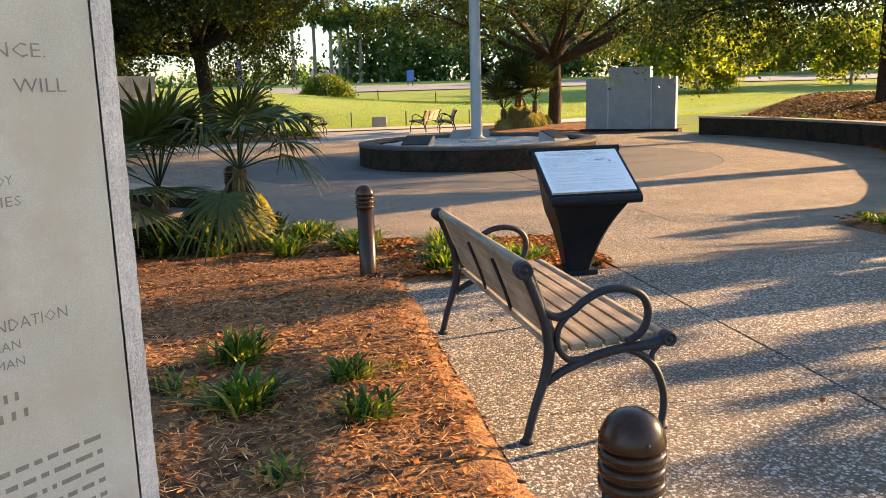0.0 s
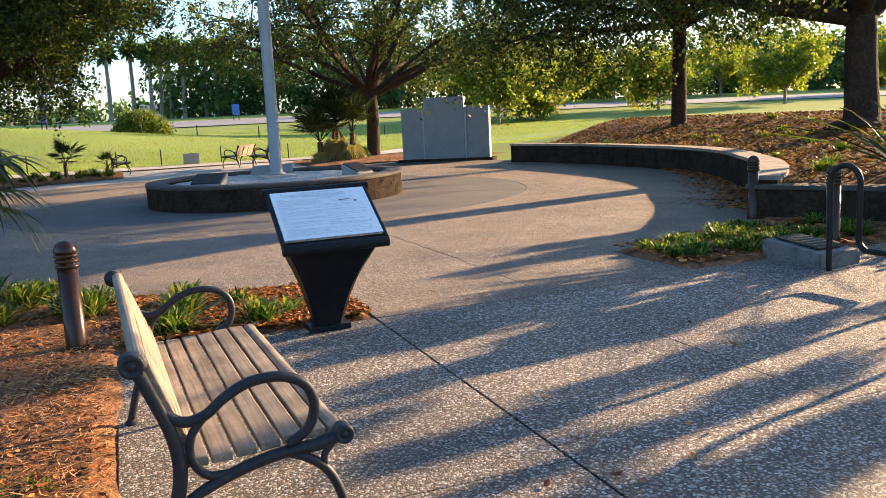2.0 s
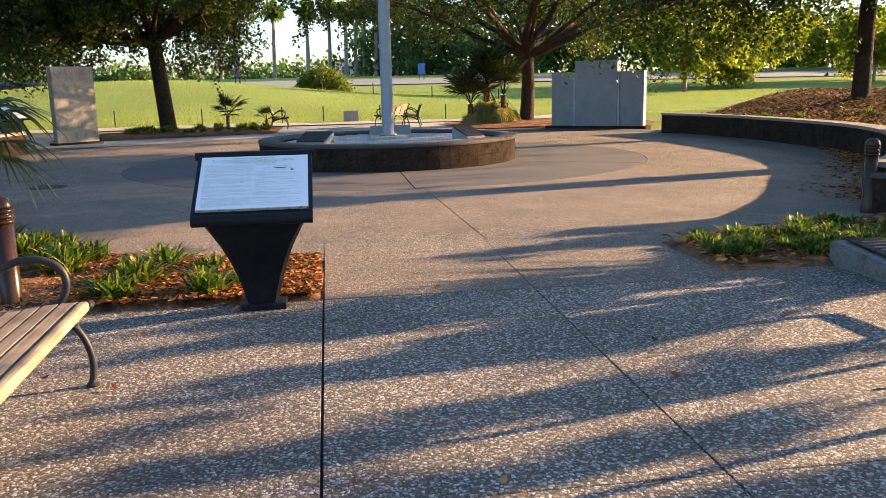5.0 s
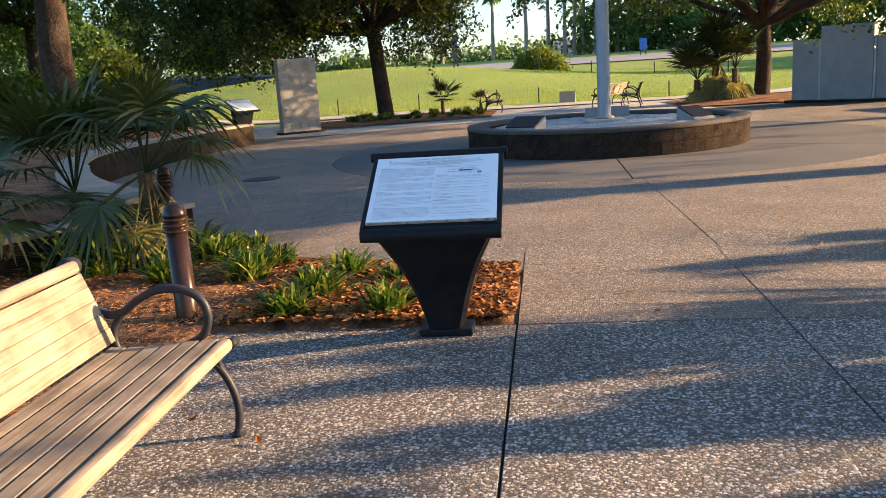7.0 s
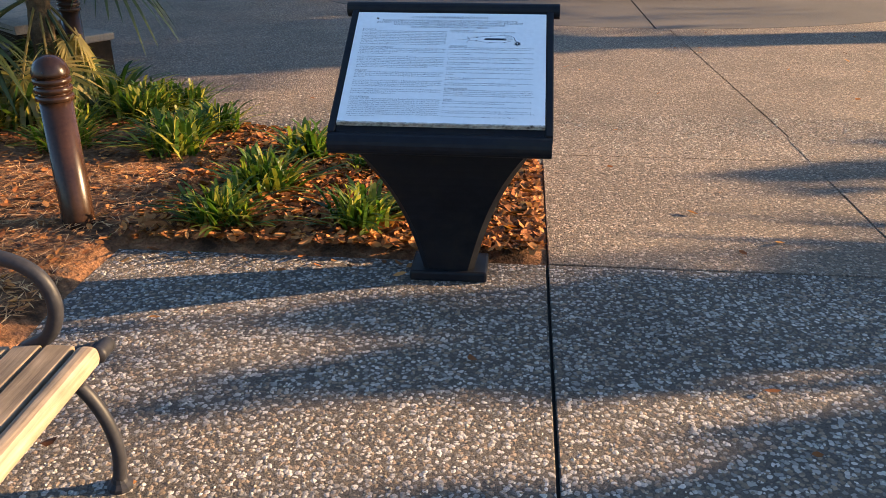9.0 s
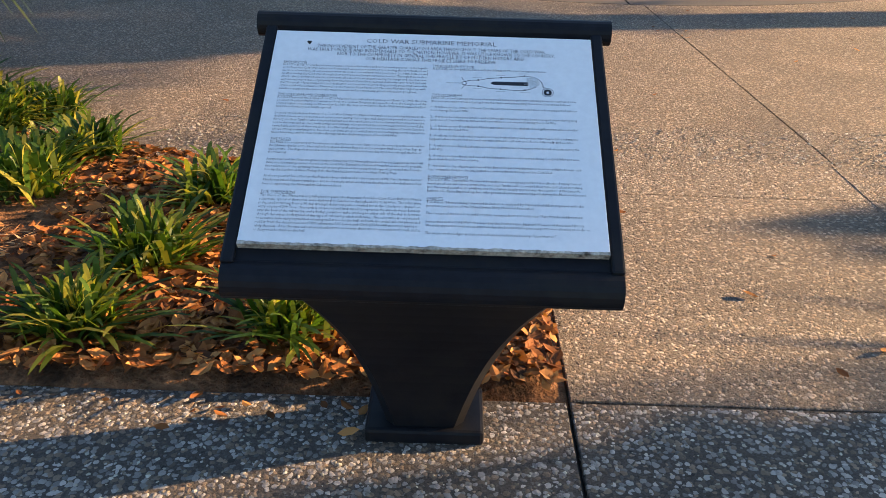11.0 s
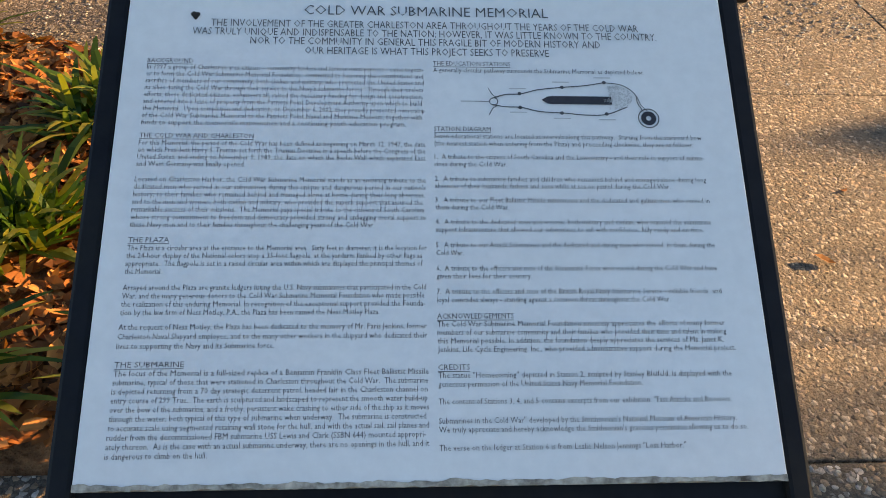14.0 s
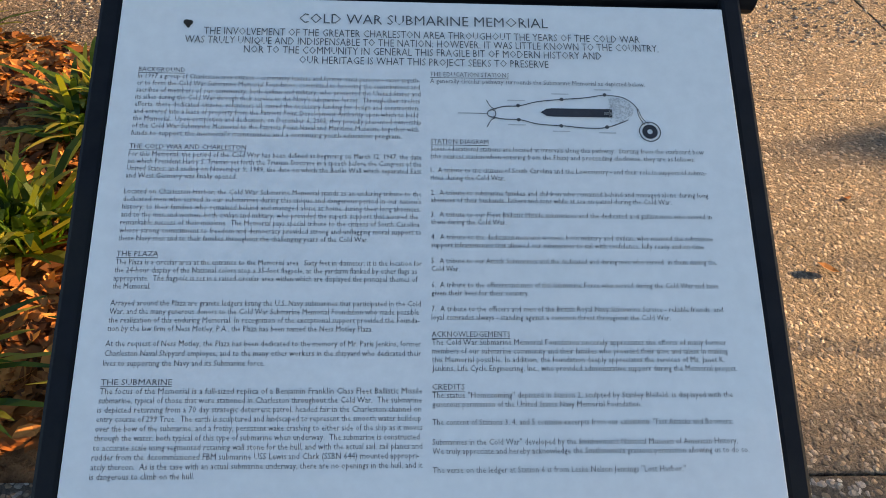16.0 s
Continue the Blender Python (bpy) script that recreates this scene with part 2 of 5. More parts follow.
BLADE_L = leafy("lily_turf_blades", (0.022, 0.052, 0.010), (0.06, 0.115, 0.018), (0.34, 0.30, 0.055), 0.42, 0.4, 3.0)
GRASS_L = leafy("grass_blades", (0.13, 0.19, 0.035), (0.22, 0.27, 0.05), (0.31, 0.33, 0.07), 0.35, 0.6, 0.12)
LITTER_L = leafy("fallen_leaves", (0.05, 0.02, 0.009), (0.30, 0.105, 0.03), (0.54, 0.25, 0.085), 0.18, 0.7, 2.0)
# browner, darker copy of the fallen leaves, with the raised bed's shade in it
LITTER_D = leafy("shaded_fallen_leaves", (0.05, 0.026, 0.014), (0.17, 0.092, 0.045), (0.42, 0.28, 0.15), 0.12, 0.7, 1.2)
NEEDLE_L = leafy("pine_straw", (0.13, 0.062, 0.028), (0.45, 0.215, 0.09), (0.66, 0.42, 0.22), 0.05, 0.8, 2.0)


def slat_wood(name):
    m, nt, bs = nodes_of(name)
    src = nt.nodes.new("ShaderNodeTexCoord").outputs["Object"]
    mp = nt.nodes.new("ShaderNodeMapping")
    mp.inputs["Scale"].default_value = (60, 2.2, 60)
    nt.links.new(src, mp.inputs[0])
    info = nt.nodes.new("ShaderNodeObjectInfo")
    off = nt.nodes.new("ShaderNodeVectorMath")
    off.operation = 'ADD'
    nt.links.new(mp.outputs[0], off.inputs[0])
    sc = nt.nodes.new("ShaderNodeVectorMath")
    sc.operation = 'SCALE'
    sc.inputs[0].default_value = (40, 13, 27)
    nt.links.new(info.outputs["Random"], sc.inputs["Scale"])
    nt.links.new(sc.outputs[0], off.inputs[1])
    g = noise_of(nt, off.outputs[0], 1.0, 5, 0.65)
    col = ramp(nt, g, [(0.25, (0.115, 0.085, 0.055)), (0.55, (0.27, 0.215, 0.15)), (0.8, (0.40, 0.335, 0.25))])
    broad = ramp(nt, noise_of(nt, coords(nt), 5.0, 5), [(0.35, (0.6, 0.58, 0.55)), (0.65, (1.1, 1.08, 1.05))])
    col = mixc(nt, 1.0, col, broad, 'MULTIPLY')
    nt.links.new(col, bs.inputs["Base Color"])
    bs.inputs["Roughness"].default_value = 0.75
    bump(nt, bs, g, 0.5, 0.003)
    return m


SLAT = slat_wood("weathered_slats")


# ---- mesh helpers ----
def mesh_ob(name, verts, faces, material, parent=None, smooth=False, label=""):
    me = bpy.data.meshes.new(name)
    me.from_pydata([tuple(v) for v in verts], [], [tuple(f) for f in faces])
    me.materials.append(material)
    if smooth:
        me.polygons.foreach_set("use_smooth", [True] * len(me.polygons))
    me.update()
    ob = new(name, me)
    if parent:
        ob.parent = parent
    return tagged(ob, label)


def part(name, bm, material, parent=None, label="", smooth=False):
    me = bpy.data.meshes.new(name)
    bm.to_mesh(me)
    bm.free()
    me.materials.append(material)
    if smooth:
        me.polygons.foreach_set("use_smooth", [True] * len(me.polygons))
    ob = new(name, me)
    if parent:
        ob.parent = parent
    return tagged(ob, label)


def thing(name, label, category, group="", kind="", m=None):
    e = new(name)
    e.empty_display_size = 0.1
    if m:
        e.matrix_basis = m
    return tagged(e, label, category, group, kind)


def box(x0, x1, y0, y1, z0, z1, bevel=0.0, seg=2):
    bm = bmesh.new()
    bmesh.ops.create_cube(bm, size=1)
    bmesh.ops.transform(bm, matrix=Matrix.LocRotScale(((x0 + x1) / 2, (y0 + y1) / 2, (z0 + z1) / 2), None, (abs(x1 - x0), abs(y1 - y0), abs(z1 - z0))), verts=bm.verts)
    if bevel:
        bmesh.ops.bevel(bm, geom=bm.edges[:], offset=bevel, segments=seg, affect='EDGES', profile=0.5)
    return bm


def spline(pts, n=6):
    """A smooth run through the points."""
    p = [Vector(q) for q in pts]
    p = [2 * p[0] - p[1]] + p + [2 * p[-1] - p[-2]]
    out = []
    for i in range(1, len(p) - 2):
        for k in range(n):
            t = k / n
            out.append(0.5 * ((2 * p[i]) + (p[i + 1] - p[i - 1]) * t + (2 * p[i - 1] - 5 * p[i] + 4 * p[i + 1] - p[i + 2]) * t * t + (3 * p[i] - p[i - 1] - 3 * p[i + 1] + p[i + 2]) * t ** 3))
    out.append(p[-2])
    return out


def tube(verts, faces, pts, radii, sides=8, cap=True, flat=None):
    """Adds a tapered tube along the points. flat: (axis, factor) squeezes the section along an axis."""
    base = len(verts)
    pts = [Vector(p) for p in pts]
    ref = Vector((0, 0, 1))
    for i, p in enumerate(pts):
        d = (pts[min(i + 1, len(pts) - 1)] - pts[max(i - 1, 0)]).normalized()
        a = ref if abs(d.dot(ref)) < 0.95 else Vector((1, 0, 0))
        u = d.cross(a).normalized()
        w = u.cross(d)
        ref = w
        r = radii[i] if hasattr(radii, "__len__") else radii
        for k in range(sides):
            q = (u * math.cos(2 * math.pi * k / sides) + w * math.sin(2 * math.pi * k / sides)) * r
            if flat:
                q[flat[0]] *= flat[1]
            verts.append(p + q)
    for i in range(len(pts) - 1):
        for k in range(sides):
            a, b = base + i * sides + k, base + i * sides + (k + 1) % sides
            faces.append((a, b, b + sides, a + sides))
    if cap:
        faces.append(tuple(base + k for k in reversed(range(sides))))
        faces.append(tuple(base + (len(pts) - 1) * sides + k for k in range(sides)))


def lathe(profile, sides=24):
    """Turned body round z from (radius, height) pairs."""
    v, f = [], []
    for r, z in profile:
        for k in range(sides):
            v.append((r * math.cos(2 * math.pi * k / sides), r * math.sin(2 * math.pi * k / sides), z))
    for i in range(len(profile) - 1):
        for k in range(sides):
            a, b = i * sides + k, i * sides + (k + 1) % sides
            f.append((a, b, b + sides, a + sides))
    f.append(tuple(reversed(range(sides))))
    f.append(tuple(len(v) - sides + k for k in range(sides)))
    return v, f


def arc_wall(cx, cy, rin, rout, a0, a1, z0, z1, n=60, growth=None):
    """A curved block between two angles, closed at its ends."""
    v, f = [], []
    for i in range(n + 1):
        a = a0 + (a1 - a0) * i / n
        g = growth(a) if growth else 0.0
        c, s = math.cos(radians(a)), math.sin(radians(a))
        for r, z in ((rin + g, z0), (rout + g, z0), (rout + g, z1), (rin + g, z1)):
            v.append((cx + r * c, cy + r * s, z))
    for i in range(n):
        for k in range(4):
            a, b = i * 4 + k, i * 4 + (k + 1) % 4
            f.append((a, a + 4, b + 4, b))
    f.append((0, 1, 2, 3))
    f.append((n * 4 + 3, n * 4 + 2, n * 4 + 1, n * 4))
    return v, f


def smooth(a, b, x):
    t = min(1, max(0, (x - a) / (b - a)))
    return t * t * (3 - 2 * t)

# ---- ground, plaza, walls ----
CX, CY = 4.5, 18.2
R_PLAZA, R_WALL = 9.85, 9.25


def side_growth(a):
    """The low walls swing outwards towards their far ends."""
    m = a if a < 90 else 180 - a
    if m < -35:
        return 0.78 * ((-35 - m) / 27) ** 1.2
    return 1.25 * max(0.0, m / 35) ** 1.5 if m > 0 else 0.0


def land(x, y):
    """Height of the open ground."""
    r = math.hypot(x - CX, y - CY)
    z = 0.8 * smooth(34, 78, y) + 0.052 * max(0, min(y, 112) - 70) - 0.04
    z += 1.85 * math.exp(-(((x + 9) / 15) ** 2) - (((y - 57) / 11) ** 2))
    side = smooth(12, 20, abs(x - CX)) * smooth(42, 30, y) * smooth(-14, 4, y)
    z += 1.05 * side
    if r < 11.2 or (y < 12 and abs(x - CX) < 12) or (y < 35 and abs(x - CX) < 10):
        z = min(z, -0.12)
    return z


def grid_axis(lo, hi, fine_lo, fine_hi, step):
    a = list(np.arange(fine_lo, fine_hi + 0.01, step))
    d, p = step, fine_hi
    while p < hi:
        d *= 1.35
        p += d
        a.append(p)
    d, p = step, fine_lo
    while p > lo:
        d *= 1.35
        p -= d
        a.insert(0, p)
    return a


gx, gy = grid_axis(-900, 900, -60, 80, 1.4), grid_axis(-500, 1500, -14, 116, 1.4)
gv = [(x, y, land(x, y)) for y in gy for x in gx]
gf = [(j * len(gx) + i, j * len(gx) + i + 1, (j + 1) * len(gx) + i + 1, (j + 1) * len(gx) + i) for j in range(len(gy) - 1) for i in range(len(gx) - 1)]
ground = tagged(mesh_ob("ground", gv, gf, GRASS, smooth=True), "sunlit mown lawn rising to a low green mound", "lawn", kind="structure")


def ribbon(name, pts, width, material, lift, label, category, follow=True):
    """A strip laid along a line on the ground."""
    p = spline([(x, y, 0) for x, y in pts], 12)
    v, f = [], []
    for i, q in enumerate(p):
        d = (p[min(i + 1, len(p) - 1)] - p[max(i - 1, 0)]).normalized()
        n = Vector((-d.y, d.x, 0))
        for k in range(5):
            w = q + n * width * (k / 4 - 0.5)
            v.append((w.x, w.y, (max(land(w.x, w.y), -0.03) if follow else 0) + lift))
    for i in range(len(p) - 1):
        for k in range(4):
            a = i * 5 + k
            f.append((a, a + 1, a + 6, a + 5))
    return tagged(mesh_ob(name, v, f, material, smooth=True), label, category, kind="structure")


ribbon("road", [(-160, 84), (-70, 90), (-20, 93), (20, 94), (70, 90), (140, 78), (220, 60)], 13, ASPHALT, 0.10, "pale grey asphalt road beyond the lawn", "road")
ribbon("footpath", [(-26, 33), (-14, 34.5), (-4, 36.3), (4, 36.6), (12, 37.0), (15, 39.0)], 2.0, PATH_M, 0.05, "pale concrete footpath between plaza and lawn", "path")

# plaza floor: a dark joint bed with paving laid on it
pv, pf = [(CX, CY, -0.022)], []
for i in range(96):
    a = radians(i * 3.75)
    m = math.degrees(a)
    g = 0.5 + side_growth(m if m <= 180 else m - 360) if abs(math.cos(a)) > 0.3 else 0.0
    pv.append((CX + (R_PLAZA + g) * math.cos(a), CY + (R_PLAZA + g) * math.sin(a), -0.022))
for i in range(96):
    pf.append((0, 1 + i, 1 + (i + 1) % 96))
plaza_floor = tagged(mesh_ob("plaza_floor", pv, pf, JOINT), "round plaza paved in pebble concrete around a flagpole", "pavement", kind="structure")


def sector(r0, r1, a0, a1, n=10, thick=0.022, gap=0.008):
    """A paving piece between two radii and two angles."""
    v, f = [], []
    g0, g1 = math.degrees(gap / max(r0, 0.5)), math.degrees(gap / r1)
    for i in range(n + 1):
        t = i / n
        for r, g in ((r0 + gap, g0), (r1 - gap, g1)):
            a = radians(a0 + g + (a1 - a0 - 2 * g) * t)
            v.append((CX + r * math.cos(a), CY + r * math.sin(a), 0.0))
    v += [(x, y, -thick) for x, y, z in v]
    k = 2 * (n + 1)
    for i in range(n):
        a = 2 * i
        f.append((a, a + 1, a + 3, a + 2))
        f.append((a, a + 2, a + 2 + k, a + k))
        f.append((a + 1, a + 1 + k, a + 3 + k, a + 3))
    f.append((0, k, k + 1, 1))
    f.append((2 * n, 2 * n + 1, 2 * n + 1 + k, 2 * n + k))
    return v, f


for i in range(6):
    v, f = sector(2.3, 5.25, -90 + i * 60, -30 + i * 60, n=18, gap=0.010)
    mesh_ob("inner_slab", v, f, DISC, plaza_floor, label="smooth dark worn concrete inner ring")
for i in range(9):
    a0 = -90 + 1.5 + i * 40
    v, f = sector(5.25, R_PLAZA + 0.4, a0, a0 + 40, n=16, gap=0.005)
    mesh_ob("plaza_slab", v, f, SHELL2, plaza_floor)

# entrance path and bench pad, slab by slab
walkway = tagged(mesh_ob("walkway", [(1.26, -9, -0.024), (9.4, -9, -0.024), (9.4, 6.86, -0.024), (6.3, 6.86, -0.024), (6.3, 8.9, -0.024), (3.17, 8.9, -0.024), (3.17, 6.66, -0.024), (1.26, 6.66, -0.024)], [tuple(range(8))], JOINT), "entrance walk of exposed oyster-shell concrete slabs", "pavement", kind="structure")
G = 0.006
xs = [3.17, 4.72, 6.3]
ys = [-9, -5.5, -2.4, 0.6, 3.62, 6.66]
slabs = [(1.27, 3.17, a, b) for a, b in zip(ys[:-1], ys[1:])]
slabs += [(a, b, c, d) for a, b in zip(xs[:-1], xs[1:]) for c, d in zip(ys[:-1], ys[1:])]
slabs += [(6.3, 9.4, c, d) for c, d in zip(ys[:-1], ys[1:])] + [(6.3, 9.4, 6.66, 6.85)]
slabs += [(3.17, 4.72, 6.66, 8.21), (4.72, 6.3, 6.66, 8.21), (3.17, 4.72, 8.21, 8.66), (4.72, 6.3, 8.21, 8.66)]
for x0, x1, y0, y1 in slabs:
    gl, gr = (G if x0 == 3.17 else 0.003), (G if x1 == 3.17 else 0.003)
    bm = box(x0 + gl, x1 - gr, y0 + G / 2, y1 - G / 2, -0.06, 0.003 if y1 > 8 else 0.0)
    bmesh.ops.bevel(bm, geom=[e for e in bm.edges if all(v.co.z > -0.01 for v in e.verts)], offset=0.003, segments=1, affect='EDGES')
    part("slab", bm, SHELL2 if y0 >= 6.66 else SHELL, walkway)

# low curved walls, right and left: faces coloured dark for shade, caps pale for sun
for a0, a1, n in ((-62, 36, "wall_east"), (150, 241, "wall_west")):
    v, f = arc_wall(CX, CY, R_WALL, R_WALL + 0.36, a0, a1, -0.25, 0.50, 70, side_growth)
    w = tagged(mesh_ob(n, v, f, WALL_M), "low curved weathered tabby retaining wall, face darkened for shade", "wall", kind="structure")
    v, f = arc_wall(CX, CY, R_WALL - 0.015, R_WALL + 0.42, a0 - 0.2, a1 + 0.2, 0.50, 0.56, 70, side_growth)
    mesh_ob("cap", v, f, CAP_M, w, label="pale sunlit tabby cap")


def straight_wall(name, p, q, h, label, cap_mat=None):
    d = Vector((q[0] - p[0], q[1] - p[1], 0))
    ang = math.degrees(math.atan2(d.y, d.x))
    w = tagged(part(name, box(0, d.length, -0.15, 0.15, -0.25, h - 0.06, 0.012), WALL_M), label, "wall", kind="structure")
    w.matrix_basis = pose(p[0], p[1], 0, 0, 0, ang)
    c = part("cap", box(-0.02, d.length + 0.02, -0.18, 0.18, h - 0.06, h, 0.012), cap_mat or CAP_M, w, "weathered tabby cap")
    return w


straight_wall("wall_southeast", (9.22, 9.32), (13.1, 2.0), 0.45, "low straight dark tabby wall ending the plaza", CAP_RING)
straight_wall("wall_southwest", (-0.42, 10.05), (-4.6, 2.6), 0.38, "low straight tan tabby wall behind the palms")


def bed_surface(name, outline_fn, n, m, label):
    """A mulched bed: a lumpy sheet over n by m cells."""
    v, f = [], []
    for i in range(n + 1):
        for j in range(m + 1):
            x, y, z = outline_fn(i / n, j / m)
            z += 0.025 * noise.noise((x * 1.1, y * 1.1, 3)) + 0.012 * noise.noise((x * 4, y * 4, 9))
            v.append((x, y, z))
    for i in range(n):
        for j in range(m):
            a = i * (m + 1) + j
            f.append((a, a + 1, a + m + 2, a + m + 1))
    return tagged(mesh_ob(name, v, f, MULCH, smooth=True), label, "planting bed", kind="structure")


def raised(a0, a1, far, south):
    def fn(u, w):
        a = a0 + (a1 - a0) * u
        r = R_WALL + 0.33 + side_growth(a) + far * w
        x, y = CX + r * math.cos(radians(a)), CY + r * math.sin(radians(a))
        z = 0.46 + 0.62 * smooth(0.0, 0.75, w) - 0.9 * smooth(0.8, 1.0, w)
        z = max(z, land(x, y) + 0.03 if w < 0.8 else z)
        return x, y, 0.30 + (z - 0.30) * smooth(0, 9, abs(a - south))
    return fn


bed_surface("bed_east", raised(-62, 33, 9.0, -62), 90, 40, "raised bed of brown fallen leaves under oaks")
bed_surface("bed_west", raised(152, 240, 9.0, 240), 90, 40, "raised bed of brown mulch under a tree")


def flat_bed(x0, x1, y0, y1, arc=False, sides="xXyY"):
    def fn(u, w):
        x = x0 + (x1 - x0) * u
        top = y1
        if arc:
            top = CY - math.sqrt(max(0.1, (R_PLAZA + 0.38) ** 2 - (x - CX) ** 2))
        edge = min([1.0] + [q for k, q in zip("xXyY", ((x - x0), (x1 - x), (top - y0) * w, (top - y0) * (1 - w))) if k in sides])
        return x, y0 + (top - y0) * w, -0.012 + 0.052 * smooth(0, 0.13, edge)
    return fn


bed_surface("bed_sign", flat_bed(1.2, 3.172, 6.65, 8, True, "XyY"), 40, 30, "leaf-strewn bed with lily turf beside the sign")
bed_surface("bed_bench", flat_bed(-3.2, 1.30, -4.0, 6.70, False, "X"), 60, 110, "brown pine-straw bed behind the bench")
bed_surface("bed_palms", flat_bed(-3.2, 1.21, 6.69, 9.6, True, "Y"), 60, 40, "brown mulch bed under the palmettos")
bed_surface("bed_rack", flat_bed(6.27, 9.9, 6.82, 8, True, "xyY"), 40, 30, "leafy bed with lily turf beside the rack")
bed_surface("bed_far_tree", lambda u, w: (-5.5 + 7.0 * u, 29.2 + 0.35 * (7 * u - 3) - 0.0 + 4.2 * w, 0.02 + 0.08 * smooth(0, 0.15, min(u, 1 - u, w, 1 - w))), 30, 20, "dark mulch strip under the far tree")
bed_surface("bed_far_oak", lambda u, w: (7.8 + 7.5 * u, 29.3 + 0.2 * u + 5.0 * w, 0.03 + 0.09 * smooth(0, 0.3, min(u, 1 - u, w, 1 - w))), 30, 20, "brown mulch around the spreading oak")
tagged(part("pavement_north", box(-8.5, 8.6, 26.0, 36.2, -0.3, -0.012), PATH_M), "pale concrete paving leading off the plaza", "pavement", kind="structure")

# raised ring with the flagpole
v, f = [], []
ring_prof = [(2.62, -0.2), (2.62, 0.42), (2.28, 0.42), (2.28, 0.1)]
N = 96


def block_courses(parent, cx, cy, r, a0, a1, z0, z1, courses, width, growth=None, seed=0, joint=0.006):
    """Facing blocks with open joints, slightly uneven, on the inner or outer face."""
    rr = random.Random(seed)
    h = (z1 - z0) / courses
    for c in range(courses):
        n = max(1, round(radians(a1 - a0) * abs(r) / width))
        for i in range(n):
            s0 = a0 + (a1 - a0) * (i + (0.5 if c % 2 else 0.0)) / n
            s1 = min(a1, s0 + (a1 - a0) / n)
            if s1 - s0 < 0.2:
                continue
            g = math.degrees(joint / abs(r))
            out = 0.012 + rr.uniform(-0.8, 1.0) * joint
            v, f = [], []
            for k in range(3):
                a = s0 + g + (s1 - s0 - 2 * g) * k / 2
                gr = growth(a) if growth else 0.0
                ca, sa = math.cos(radians(a)), math.sin(radians(a))
                sign_r = 1 if r > 0 else -1
                face, back = abs(r) + gr + sign_r * out, abs(r) + gr - sign_r * 0.02
                for q, z in ((back, z0 + c * h + 0.005), (face, z0 + c * h + 0.005), (face, z0 + (c + 1) * h - 0.005), (back, z0 + (c + 1) * h - 0.005)):
                    v.append((cx + q * ca, cy + q * sa, z))
            for k in range(2):
                for e in range(4):
                    p, q = k * 4 + e, k * 4 + (e + 1) % 4
                    f.append((p, q, q + 4, p + 4))
            f += [(0, 3, 2, 1), (8, 9, 10, 11)]
            mesh_ob("block", v, f, WALL_M, parent)


planter = thing("flagpole_planter", "low round dark tabby planter filled with white gravel", "planter", m=pose(CX, CY, 0))
for i in range(N):
    a = 2 * math.pi * i / N
    for r, z in ring_prof:
        rr = r + 0.012 * noise.noise((r * math.cos(a) * 2, r * math.sin(a) * 2, z * 4))
        v.append((rr * math.cos(a), rr * math.sin(a), z))
for i in range(N):
    for k in range(3):
        a, b = i * 4 + k, ((i + 1) % N) * 4 + k
        f.append((a, b, b + 1, a + 1))
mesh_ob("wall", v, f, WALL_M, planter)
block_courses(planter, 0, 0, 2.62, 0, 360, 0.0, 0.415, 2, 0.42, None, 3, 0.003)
v, f = [], []
cap_prof = [(2.645, 0.42), (2.655, 0.44), (2.65, 0.475), (2.63, 0.488), (2.30, 0.488), (2.275, 0.47), (2.275, 0.42)]
for i in range(N):
    a = 2 * math.pi * i / N
    for r, z in cap_prof:
        v.append((r * math.cos(a), r * math.sin(a), z + 0.004 * noise.noise((math.cos(a) * 6, math.sin(a) * 6, r))))
for i in range(N):
    for k in range(6):
        a, b = i * 7 + k, ((i + 1) % N) * 7 + k
        f.append((a, b, b + 1, a + 1))
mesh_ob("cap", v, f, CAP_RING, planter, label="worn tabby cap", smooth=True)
gv, gf = [(0, 0, 0.43)], []
for j in range(1, 25):
    for i in range(72):
        a, r = 2 * math.pi * i / 72, 2.28 * j / 24
        x, y = r * math.cos(a), r * math.sin(a)
        gv.append((x, y, 0.43 + 0.035 * noise.noise((x * 6, y * 6, 1)) - 0.05 * smooth(1.9, 2.28, r)))
gf += [(0, 1 + i, 1 + (i + 1) % 72) for i in range(72)]
for j in range(23):
    for i in range(72):
        a, b = 1 + j * 72 + i, 1 + j * 72 + (i + 1) % 72
        gf.append((a, a + 72, b + 72, b))
mesh_ob("gravel_bed", gv, gf, GRAVEL, planter, label="white gravel fill")
pole = thing("flagpole", "tall tapered grey metal flagpole on a white plinth", "flagpole", m=pose(CX, CY, 0.44))
part("plinth", box(-0.36, 0.36, -0.36, 0.36, -0.1, 0.05, 0.012), PATH_M, pole, "pale concrete plinth")
v, f = lathe([(0.19, 0.06), (0.19, 0.085), (0.15, 0.10), (0.125, 0.12), (0.12, 3.5), (0.10, 7.0), (0.055, 10.6), (0.02, 10.65)], 20)
mesh_ob("shaft", v, f, POLE_M, pole, smooth=True)


